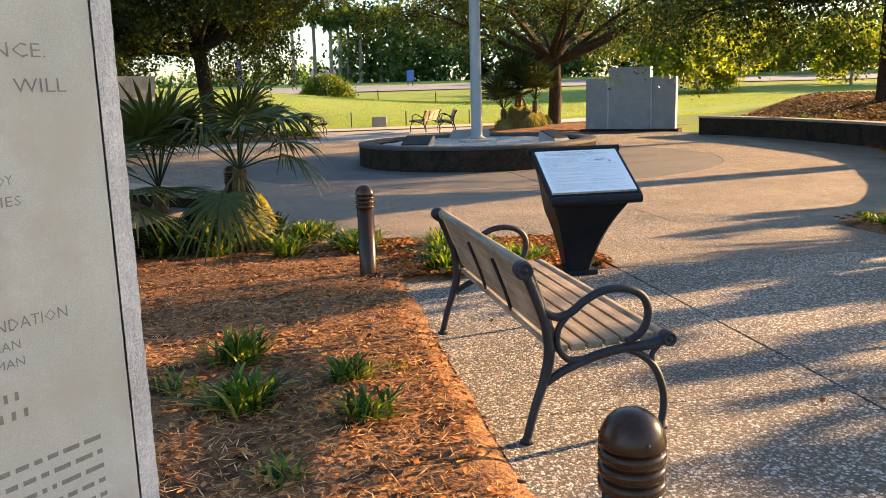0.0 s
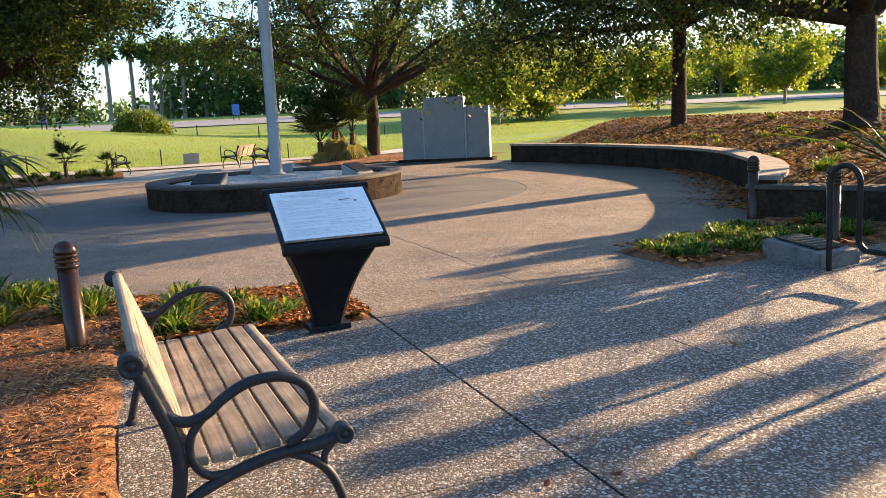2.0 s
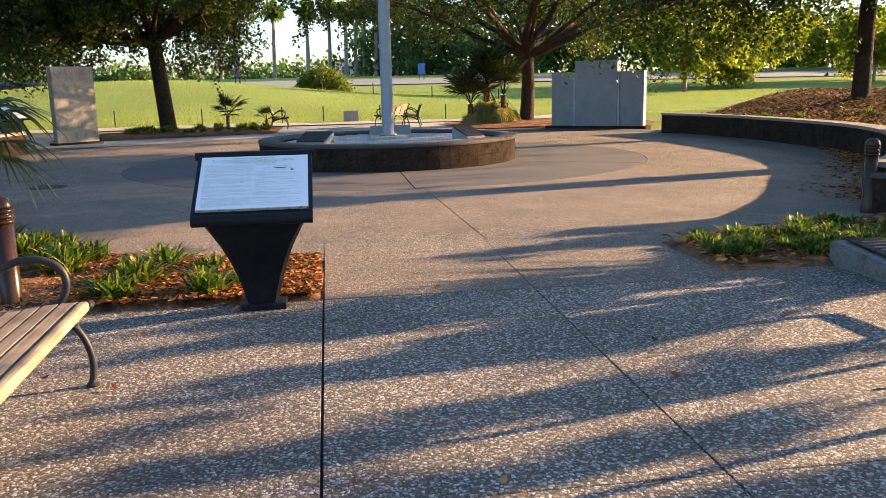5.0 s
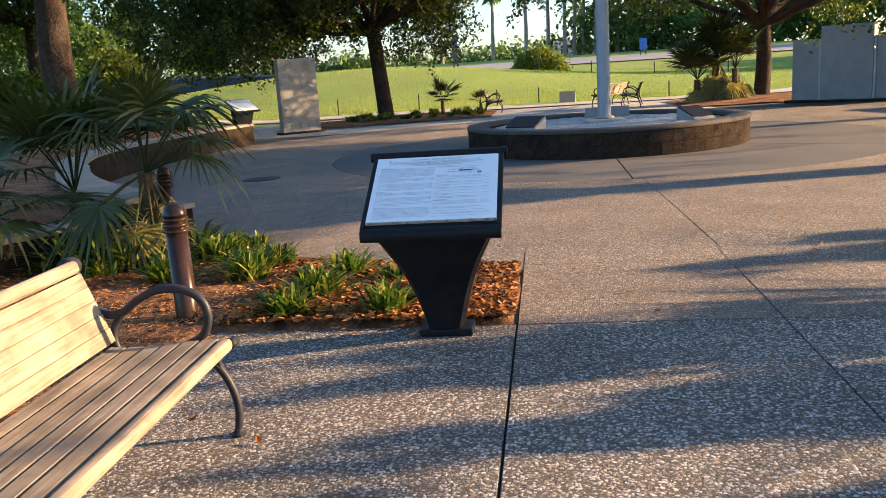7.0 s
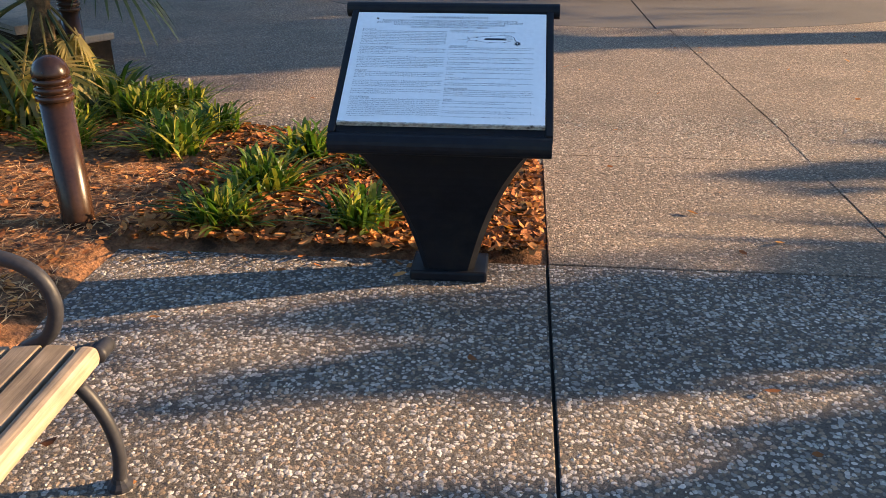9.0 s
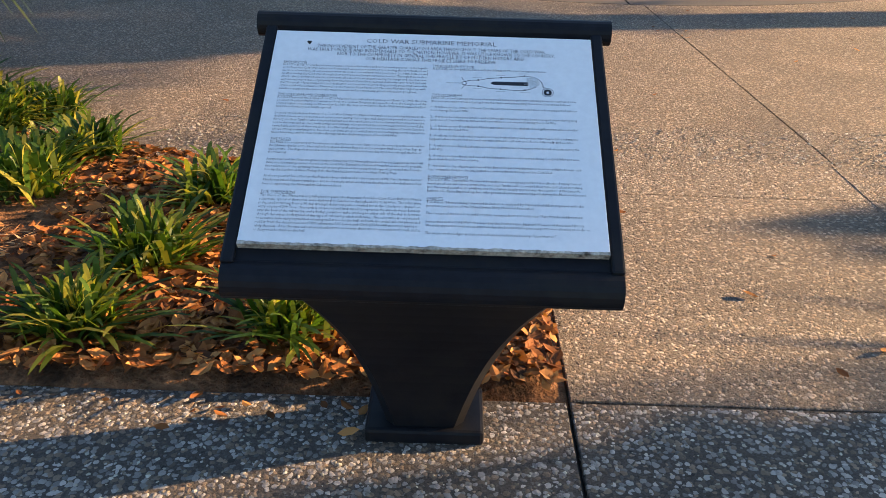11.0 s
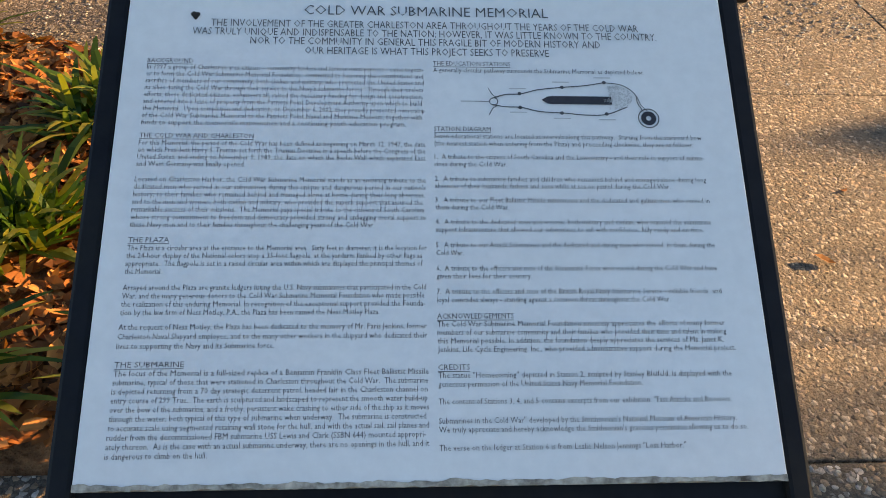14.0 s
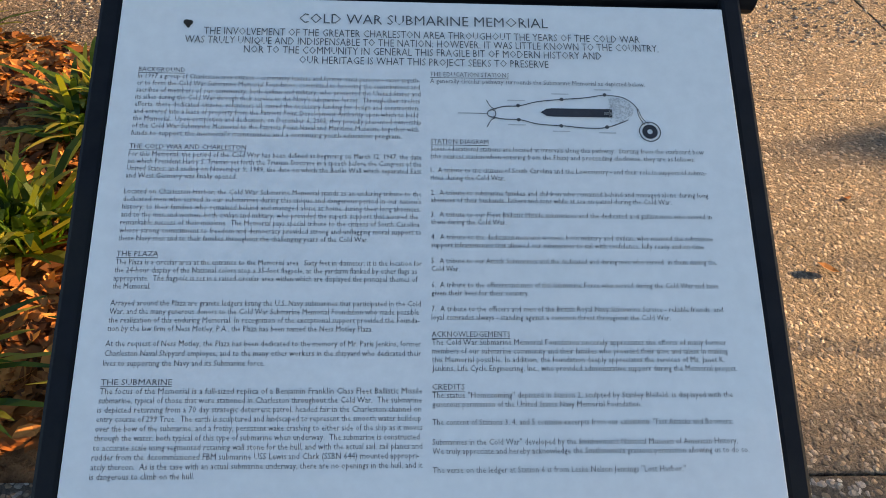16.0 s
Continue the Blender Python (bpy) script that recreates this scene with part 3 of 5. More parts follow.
def wedge_marker(x, y, turn, w, d, plaque_dark=True):
    t = thing("granite_marker", "low grey granite wedge with a dark bronze plaque on gravel", "marker", "markers round the flagpole", m=pose(x, y, 0.42, 0, 0, turn))
    bm = box(-w / 2, w / 2, -d / 2, d / 2, -0.03, 0.235, 0.0)
    for vv in bm.verts:
        if vv.co.z > 0.1 and vv.co.y < 0:
            vv.co.z = 0.045
    bmesh.ops.bevel(bm, geom=bm.edges[:], offset=0.012, segments=1, affect='EDGES')
    part("stone", bm, MON_M, t)
    if plaque_dark:
        sl = math.degrees(math.atan2(0.19, d))
        p = part("plaque", box(-w * 0.47, w * 0.47, -d * 0.46, d * 0.46, 0.0, 0.022, 0.004), PLAQUE, t, "dark bronze plaque")
        p.matrix_basis = pose(0, 0, 0.142, sl, 0, 0)
    return t


wedge_marker(CX - 1.5, CY - 1.0, -25, 0.62, 0.5)
wedge_marker(CX + 1.6, CY - 0.6, 35, 0.52, 0.45)
wedge_marker(CX + 0.15, CY + 1.55, 180, 0.9, 0.5, False)

# joints left by the round paving and a drain cover
drain = thing("drain_cover", "dark round iron drain cover set in the plaza", "drain cover", m=pose(-1.35, 15.1, 0.0))
v, f = lathe([(0.32, 0.0), (0.32, 0.006), (0.29, 0.009), (0.02, 0.009)], 28)
mesh_ob("lid", v, f, IRON, drain)


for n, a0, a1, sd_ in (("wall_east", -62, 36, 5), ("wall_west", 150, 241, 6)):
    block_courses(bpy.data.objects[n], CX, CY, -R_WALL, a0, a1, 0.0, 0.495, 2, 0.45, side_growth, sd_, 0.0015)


# ---- interpretive sign ----
def flat_text(body, width, x0, y, height, verts, faces):
    """Adds the outline of one line of writing, fitted to a width, to a mesh list."""
    cu = bpy.data.curves.new("line", 'FONT')
    cu.body, cu.size, cu.resolution_u, cu.offset = body, height, 1, -0.006 * height
    ob = bpy.data.objects.new("line", cu)
    me = bpy.data.meshes.new_from_object(ob)
    n = len(me.vertices)
    if n:
        co = np.empty(n * 3)
        me.vertices.foreach_get("co", co)
        co = co.reshape(-1, 3)
        lo, hi = co[:, 0].min(), co[:, 0].max()
        k = width / (hi - lo)
        base = len(verts)
        for c in co:
            verts.append((x0 + (c[0] - lo) * k, y + c[1], 0.0))
        for p in me.polygons:
            faces.append(tuple(base + i for i in p.vertices))
    bpy.data.meshes.remove(me)
    bpy.data.objects.remove(ob)
    bpy.data.curves.remove(cu)


PW, PH = 0.70, 0.563
sign = thing("interpretive_sign", "black metal pedestal sign with a sloping white text panel", "information sign", m=pose(2.764, 6.56, 0))
part("base_plate", box(-0.158, 0.158, -0.105, 0.105, 0, 0.045, 0.01), BLACK, sign)
v, f = [], []
LEV = 18
for i in range(LEV + 1):
    s = i / LEV
    z = 0.04 + 0.655 * s
    hw = 0.102 + 0.155 * s + 0.10 * s ** 3
    fy, by = -0.085 - 0.11 * s - 0.245 * s ** 2, 0.085 - 0.02 * s
    c = 0.025
    for x, y in ((-hw + c, fy), (hw - c, fy), (hw, fy + c), (hw, by - c), (hw - c, by), (-hw + c, by), (-hw, by - c), (-hw, fy + c)):
        zz = z + (0.30 * smooth(0.75, 1.0, s) * (y - fy) / max(0.01, by - fy) * 0.85)
        v.append((x, y, zz))
for i in range(LEV):
    for k in range(8):
        a, b = i * 8 + k, i * 8 + (k + 1) % 8
        f.append((a, b, b + 8, a + 8))
f.append(tuple(range(LEV * 8, LEV * 8 + 8)))
f.append(tuple(reversed(range(8))))
pedestal = mesh_ob("pedestal", v, f, BLACK, sign)
SL = math.degrees(math.atan2(0.29, 0.483))
head = part("head_frame", box(-0.372, 0.372, -0.322, 0.30, -0.035, -0.008, 0.006), BLACK, sign, "black sheet-metal frame")
head.matrix_basis = pose(0, -0.197, 0.892, SL, 0, 0)
v, f = [], []
tube(v, f, [(-0.375, -0.335, -0.036), (0.375, -0.335, -0.036)], 0.037, 20)
mesh_ob("front_roll", v, f, BLACK, head, smooth=False)
v, f = [], []
tube(v, f, [(-0.40, 0.325, -0.012), (0.40, 0.325, -0.012)], 0.028, 20)
mesh_ob("top_bar", v, f, BLACK, head)
part("side_rail", box(-0.378, -0.352, -0.32, 0.31, -0.035, 0.004, 0.005), BLACK, head)
part("side_rail", box(0.352, 0.378, -0.32, 0.31, -0.035, 0.004, 0.005), BLACK, head)
panel = part("text_panel", box(-PW / 2, PW / 2, -PH / 2, PH / 2, -0.0075, 0.010, 0.0012, 1), PANEL, head, "white laminated panel with fine grey print")
# worn lower edge, a ragged strip
v, f = [], []
rng = random.Random(5)
for i in range(121):
    x = -PW / 2 + PW * i / 120
    up = 0.001 + 0.0035 * max(0, noise.noise((x * 25, 0, 0))) + 0.002 * rng.random()
    for y, z in ((-PH / 2 + up, 0.0106), (-PH / 2 - 0.002 - 0.002 * rng.random(), 0.0100), (-PH / 2 - 0.003, -0.006)):
        v.append((x, y, z))
for i in range(120):
    for k in range(2):
        a = i * 3 + k
        f.append((a, a + 1, a + 4, a + 3))
mesh_ob("worn_edge", v, f, PANEL_EDGE, panel, label="delaminated brown lower edge")

HEAD = [
    (0.288, 0.699, 0.040, 0.0188, "COLD WAR SUBMARINE MEMORIAL"),
    (0.136, 0.852, 0.074, 0.0138, "THE INVOLVEMENT OF THE GREATER CHARLESTON AREA THROUGHOUT THE YEARS OF THE COLD WAR"),
    (0.107, 0.882, 0.0945, 0.0138, "WAS TRULY UNIQUE AND INDISPENSABLE TO THE NATION; HOWEVER, IT WAS LITTLE KNOWN TO THE COUNTRY,"),
    (0.202, 0.785, 0.115, 0.0138, "NOR TO THE COMMUNITY IN GENERAL THIS FRAGILE BIT OF MODERN HISTORY AND"),
    (0.2915, 0.696, 0.137, 0.0138, "OUR HERITAGE IS WHAT THIS PROJECT SEEKS TO PRESERVE"),
]
COL1 = [
    (0.166, None, "BACKGROUND", 0.078),
    (0.1805, 0.305, """In 1997 a group of Charleston area citizens - community leaders and former naval persons - came togeth-
er to form the Cold War Submarine Memorial Foundation, committed to honoring the contributions and
sacrifice of members of our community, both civilian and military, who protected the United States and
its allies during the Cold War through their service to the Navy's submarine forces.  Through their tireless
efforts, these dedicated citizens, volunteers all, raised the necessary funding for design and construction,
and entered into a lease of property from the Patriots Point Development Authority upon which to build
the Memorial.  Upon completion and dedication, on December 6, 2002, they proudly presented ownership
of the Cold War Submarine Memorial to the Patriots Point Naval and Maritime Museum, together with
funds to support the memorial's maintenance and a continuing youth education program.""", 0.93),
    (0.333, None, "THE COLD WAR AND CHARLESTON", 0.19),
    (0.349, 0.394, """For this Memorial, the period of the Cold War has been defined as beginning on March 12, 1947, the date
on which President Harry S. Truman set forth the Truman Doctrine in a speech before the Congress of the
United States; and ending on November 9, 1989, the date on which the Berlin Wall which separated East
and West Germany was finally opened.""", 0.37),
    (0.426, 0.519, """Located on Charleston Harbor, the Cold War Submarine Memorial stands as an enduring tribute to the
dedicated men who served in our submarines during this unique and dangerous period in our nation's
history; to their families who remained behind and managed alone at home during their long absences,
and to the men and women, both civilian and military, who provided the superb support that assured the
remarkable success of their missions.  The Memorial pays special tribute to the citizens of South Carolina
whose strong commitment to freedom and democracy provided strong and unflagging moral support to
these Navy men and to their families throughout the challenging years of the Cold War.""", 0.82),
    (0.549, None, "THE PLAZA", 0.065),
    (0.565, 0.611, """The Plaza is a circular area at the entrance to the Memorial area.  Sixty feet in diameter, it is the location for
the 24-hour display of the National colors atop a 35-foot flagpole, at the yardarm flanked by other flags as
appropriate.  The flagpole is set in a raised circular area within which are displayed the principal themes of
the Memorial.""", 0.12),
    (0.642, 0.689, """Arrayed around the Plaza are granite ledgers listing the U.S. Navy submarines that participated in the Cold
War, and the many generous donors to the Cold War Submarine Memorial Foundation who made possible
the realization of this enduring Memorial. In recognition of the exceptional support provided the Founda-
tion by the law firm of Ness Motley, P.A., the Plaza has been named the Ness Motley Plaza.""", 0.84),
    (0.716, 0.751, """At the request of Ness Motley, the Plaza has been dedicated to the memory of Mr. Paris Jenkins, former
Charleston Naval Shipyard employee, and to the many other workers in the shipyard who dedicated their
lives to supporting the Navy and its Submarine force.""", 0.50),
    (0.784, None, "THE SUBMARINE", 0.105),
    (0.800, 0.943, """The focus of the Memorial is a full-sized replica of a Benjamin Franklin Class Fleet Ballistic Missile
submarine, typical of those that were stationed in Charleston throughout the Cold War.  The submarine
is depicted returning from a 70 day strategic deterrent patrol, headed fair in the Charleston channel on
entry course of 299 True.  The earth is sculptured and landscaped to represent the smooth water build-up
over the bow of the submarine, and a frothy, persistent wake crashing to either side of the ship as it moves
through the water, both typical of this type of submarine when underway.  The submarine is constructed
to accurate scale using segmented retaining wall stone for the hull, and with the actual sail, sail planes and
rudder from the decommissioned FBM submarine USS Lewis and Clark (SSBN 644) mounted appropri-
ately thereon.  As is the case with an actual submarine underway, there are no openings in the hull, and it
is dangerous to climb on the hull.""", 0.31),
]
COL2 = [
    (0.165, None, "THE EDUCATION STATIONS", 0.138),
    (0.1805, 0.1805, "A generally circular pathway surrounds the Submarine Memorial as depicted below:", 0.351),
    (0.314, None, "STATION DIAGRAM", 0.098),
    (0.330, 0.346, """Seven educational stations are located at intervals along this pathway.  Starting from the starboard bow
(the nearest station when entering from the Plaza) and proceeding clockwise, they are as follows:""", 0.42),
    (0.375, 0.391, """1.  A tribute to the citizens of South Carolina and the Lowcountry - and their role in support of subma-
rines during the Cold War.""", 0.115),
    (0.4225, 0.4375, """2.  A tribute to submarine families and children who remained behind and managed alone during long
absences of their husbands, fathers and sons while at sea on patrol during the Cold War.""", 0.375),
    (0.467, 0.482, """3.  A tribute to our Fleet Ballistic Missile submarines and the dedicated and gallant men who served in
them during the Cold War.""", 0.115),
    (0.512, 0.528, """4.  A tribute to the dedicated men and women, both military and civilian, who manned the submarine
support infrastructure that allowed our submarines to sail with confidence, fully ready and on time.""", 0.42),
    (0.559, 0.575, """5.  A tribute to our Attack Submarines and the dedicated and daring men who served  in them during the
Cold War.""", 0.042),
    (0.6055, 0.621, """6.  A tribute to the officers and men of the Submarine Force who served during the Cold War and have
given their lives for their country.""", 0.145),
    (0.651, 0.667, """7.  A tribute to the officers and men of the British Royal Navy Submarine Service - reliable friends  and
loyal comrades always - standing against a common threat throughout the Cold War.""", 0.355),
    (0.698, None, "ACKNOWLEDGEMENTS", 0.123),
    (0.713, 0.7605, """The Cold War Submarine Memorial Foundation sincerely appreciates the efforts of many former
members of our submarine community and their families who provided their time and talent in making
this Memorial possible. In addition, the foundation deeply appreciates the services of Ms. Janet K.
Jenkins, Life Cycle Engineering, Inc., who provided administrative support during the Memorial project.""", 0.446),
    (0.793, None, "CREDITS", 0.05),
    (0.808, 0.824, """The statue "Homecoming" depicted in Station 2, sculpted by Stanley Bleifeld, is displayed with the
generous permission of the United States Navy Memorial Foundation.""", 0.30),
    (0.855, 0.855, "The content of Stations 3, 4, and 5 contains excerpts from our exhibition: \"Fast Attacks and Boomers:", 0.43),
    (0.889, 0.9045, """Submarines in the Cold War" developed by the Smithsonian's National Museum of American History.
We truly appreciate and hereby acknowledge the Smithsonian's gracious permission allowing us to do so.""", 0.449),
    (0.936, 0.936, "The verse on the ledger at Station 6 is from Leslie Nelson Jennings \"Lost Harbor.\"", 0.355),
]


def on_panel(u, w):
    return (u - 0.5) * PW, (0.5 - w) * PH - 0.0027


def writing(name, verts, faces, material=INK, lift=0.0109):
    ob = mesh_ob(name, verts, faces, material, panel)
    ob.matrix_basis = pose(0, 0, lift)
    return ob


v, f = [], []
for u0, u1, w, size, body in HEAD:
    x, y = on_panel(u0, w)
    flat_text(body, (u1 - u0) * PW, x, y - size * 0.36 - 0.0006, size, v, f)
writing("heading", v, f)


def column(name, blocks, left, width, share=1.0):
    v, f = [], []
    for blk in blocks:
        w0, w1, body, last = blk
        if w1 is None:
            x, y = on_panel(left, w0)
            flat_text(body, last * 0.93 * PW, x, y - 0.0032, 0.0084, v, f)
            b = len(v)
            v += [(x, y - 0.0051, 0), (x + last * 0.93 * PW, y - 0.0051, 0), (x + last * 0.93 * PW, y - 0.0045, 0), (x, y - 0.0045, 0)]
            f.append((b, b + 1, b + 2, b + 3))
            continue
        lines = body.split("\n")
        for i, t in enumerate(lines):
            w = w0 if len(lines) == 1 else w0 + (w1 - w0) * i / (len(lines) - 1)
            x, y = on_panel(left, w)
            rag = width - 0.012 * abs(noise.noise((i * 3.1, w0 * 40, 0)))
            flat_text(t, (last * share if i == len(lines) - 1 else rag) * PW, x, y - 0.0031, 0.0088, v, f)
    writing(name, v, f)


column("left_column", COL1, 0.040, 0.448, 0.448)
column("right_column", COL2, 0.502, 0.436)

# the station plan: shore path, hull, wake and plaza ring
v, f = [], []


def pen(pts, w):
    """A flat stroke along points in panel fractions."""
    p = spline([(*on_panel(*q), 0) for q in pts], 8)
    b = len(v)
    for i, q in enumerate(p):
        d = (p[min(i + 1, len(p) - 1)] - p[max(i - 1, 0)]).normalized()
        n = Vector((-d.y, d.x, 0)) * w / 2
        v.extend([tuple(q + n), tuple(q - n)])
    for i in range(len(p) - 1):
        f.append((b + 2 * i, b + 2 * i + 1, b + 2 * i + 3, b + 2 * i + 2))


def dot(u, w, r, r_in=0.0):
    x, y = on_panel(u, w)
    b = len(v)
    for i in range(20):
        a = 2 * math.pi * i / 20
        v.extend([(x + r * math.cos(a), y + r * math.sin(a), 0), (x + r_in * math.cos(a), y + r_in * math.sin(a), 0)])
    for i in range(20):
        a, c = b + 2 * i, b + 2 * ((i + 1) % 20)
        f.append((a, c, c + 1, a + 1))


pen([(0.597, 0.245), (0.62, 0.236), (0.645, 0.234), (0.675, 0.224), (0.715, 0.218), (0.75, 0.214), (0.785, 0.206)], 0.0012)
pen([(0.597, 0.259), (0.62, 0.264), (0.645, 0.265), (0.675, 0.274), (0.715, 0.277), (0.75, 0.281), (0.785, 0.279), (0.82, 0.262)], 0.0012)
pen([(0.785, 0.206), (0.815, 0.212), (0.835, 0.232), (0.838, 0.252), (0.846, 0.272)], 0.0010)
pen([(0.838, 0.236), (0.843, 0.256), (0.853, 0.27)], 0.0008)
pen([(0.570, 0.252), (0.592, 0.252)], 0.0008)
pen([(0.592, 0.222), (0.598, 0.236), (0.606, 0.243)], 0.0009)
pen([(0.592, 0.282), (0.598, 0.268), (0.606, 0.261)], 0.0009)
dot(0.600, 0.252, 0.0052, 0.0042)
for u, w in ((0.643, 0.2335), (0.714, 0.218), (0.785, 0.206), (0.643, 0.265), (0.711, 0.277), (0.785, 0.278)):
    dot(u, w, 0.0022)
dot(0.854, 0.287, 0.0125, 0.0113)
writing("station_plan", v, f)
v, f = [], []
hx = []
for i in range(13):
    t = i / 12
    hx.append((0.679 + 0.116 * t, 0.0052 * min(1, math.sqrt(max(0.0, t * 9))) * (1 if t < 0.8 else 1.0)))
b = len(v)
for u, hw in hx:
    x, y = on_panel(u, 0.2475)
    v.extend([(x, y + hw, 0), (x, y - hw, 0)])
for i in range(12):
    f.append((b + 2 * i, b + 2 * i + 1, b + 2 * i + 3, b + 2 * i + 2))
dot(0.854, 0.287, 0.0088, 0.0030)
writing("hull_mark", v, f, INK_DARK)
# pale stippled wake and tiny captions
v, f = [], []
for i in range(420):
    u, w = 0.79 + 0.045 * rng.random(), 0.213 + 0.055 * rng.random()
    if ((u - 0.785) / 0.045) ** 2 + ((w - 0.24) / 0.033) ** 2 < 1:
        dot(u, w, 0.0006)
for u, w in ((0.56, 0.252), (0.640, 0.222), (0.712, 0.206), (0.782, 0.195), (0.640, 0.276), (0.711, 0.289), (0.785, 0.291)):
    pen([(u - 0.014, w), (u + 0.014, w)], 0.0014)
pen([(0.782, 0.2475), (0.797, 0.2475)], 0.0035)
tagged(writing("faint_print", v, f, INK2), kind="stuff")
# the heart-shaped chip in the print
v, f = [], []
dot(0.107, 0.057, 0.0036)
dot(0.1125, 0.0575, 0.0034)
dot(0.110, 0.062, 0.0032)
dot(0.1105, 0.067, 0.0018)
writing("chip", v, f, JOINT)


# ---- park bench ----
def bench_at(m, length=1.78, label="weathered wooden slat bench with black cast-iron scroll ends"):
    """Faces its own +x; x 0 at the rear foot."""
    t = thing("park_bench", label, "bench", "park benches", m=m)
    for y in (0.0, length):
        runs = [
            ([(0.0, 0, 0.02), (0.035, 0, 0.15), (0.085, 0, 0.30), (0.105, 0, 0.42), (0.085, 0, 0.55), (0.035, 0, 0.69), (-0.005, 0, 0.79)], [0.02, 0.021, 0.024, 0.025, 0.022, 0.022, 0.024]),
            ([(0.085, 0, 0.27), (0.18, 0, 0.325), (0.32, 0, 0.375), (0.46, 0, 0.40), (0.58, 0, 0.405), (0.66, 0, 0.425)], [0.018, 0.02, 0.022, 0.022, 0.024, 0.026]),
            ([(0.65, 0, 0.02), (0.662, 0, 0.12), (0.645, 0, 0.22), (0.60, 0, 0.31), (0.535, 0, 0.365), (0.47, 0, 0.395)], [0.018, 0.018, 0.018, 0.018, 0.018, 0.016]),
            ([(0.065, 0, 0.62), (0.13, 0, 0.575), (0.20, 0, 0.585), (0.27, 0, 0.635), (0.36, 0, 0.675), (0.47, 0, 0.675), (0.55, 0, 0.63), (0.575, 0, 0.55), (0.545, 0, 0.47), (0.47, 0, 0.425)], [0.016] + [0.019] * 8 + [0.018]),
            ([(0.20, 0, 0.585), (0.15, 0, 0.52), (0.145, 0, 0.44), (0.19, 0, 0.375), (0.27, 0, 0.365)], [0.015] * 5),
            ([(0.60, 0, 0.31), (0.60, 0, 0.36), (0.63, 0, 0.40)], [0.013] * 3),
        ]
        v, f = [], []
        for pts, rad in runs:
            p = spline(pts, 6)
            rr = np.interp(np.linspace(0, len(rad) - 1, len(p)), range(len(rad)), rad)
            tube(v, f, [(q[0], y, q[2]) for q in p], list(rr), 10)
        fr = mesh_ob("iron_end", v, f, IRON, t, smooth=True, label="black cast-iron scroll end frame")
        for x, z, r in ((-0.012, 0.795, 0.042), (0.672, 0.43, 0.036)):
            s = -1 if y == 0 else 1
            r *= 0.6 if y and x > 0.5 else 1.0
            pv, pf = lathe([(r * 0.98, -0.032), (r, -0.02), (r, 0.02), (r * 0.92, 0.032), (r * 0.6, 0.032), (r * 0.55, 0.027), (r * 0.3, 0.027), (r * 0.25, 0.034), (0.002, 0.036)], 18)
            k = mesh_ob("rosette", pv, pf, IRON, fr, smooth=True)
            k.matrix_basis = pose(x, y, z, -90 * s, 0, 0)
        for x in (0.0, 0.65):
            mesh_v, mesh_f = lathe([(0.034, 0.0), (0.034, 0.012), (0.022, 0.022), (0.018, 0.035)], 12)
            k = mesh_ob("foot", mesh_v, mesh_f, IRON, fr)
            k.matrix_basis = pose(x, y, 0)
    seat_pts = [(0.165, 0.418), (0.248, 0.417), (0.331, 0.421), (0.414, 0.428), (0.497, 0.434), (0.580, 0.438)]
    for i, (x, z) in enumerate(seat_pts):
        s = part("seat_slat", box(-0.036, 0.036, 0.02, length - 0.02, -0.016, 0.016, 0.005, 2), SLAT, t)
        s.matrix_basis = pose(x, 0, z, 0, (3, 1, -2, -4, -3, 0)[i], 0)
    s = part("front_rail", box(-0.03, 0.03, 0.02, length - 0.02, -0.028, 0.028, 0.022, 3), SLAT, t)
    s.matrix_basis = pose(0.652, 0, 0.432)
    for i in range(5):
        k = i / 4
        x, z = 0.135 - 0.09 * k, 0.49 + 0.245 * k
        s = part("back_slat", box(-0.014, 0.014, 0.02, length - 0.02, -0.033, 0.033, 0.005, 2), SLAT, t)
        s.matrix_basis = pose(x, 0, z, 0, -17 - 3 * k, 0)
    s = part("top_rail", box(-0.026, 0.026, 0.0, length, -0.03, 0.03, 0.022, 3), SLAT, t)
    s.matrix_basis = pose(0.012, 0, 0.795, 0, -18, 0)
    for y in (length * 0.36, length * 0.64):
        v, f = [], []
        tube(v, f, [(0.125, y, 0.44), (0.09, y, 0.55), (0.025, y, 0.72)], 0.009, 6)
        mesh_ob("back_strap", v, f, IRON, t)
    return t


bench_at(pose(1.405, 3.33, 0, 0, 0, 2))
far_bench = bench_at(pose(1.1, 33.2, 0.0, 0, 0, 2), 1.7, "black iron-ended bench beside the far planting bed")
copy_thing(far_bench, pose(6.5, 34.2, 0.0, 0, 0, 150))
copy_thing(far_bench, pose(6.9, 33.3, 0.0, 0, 0, 172))


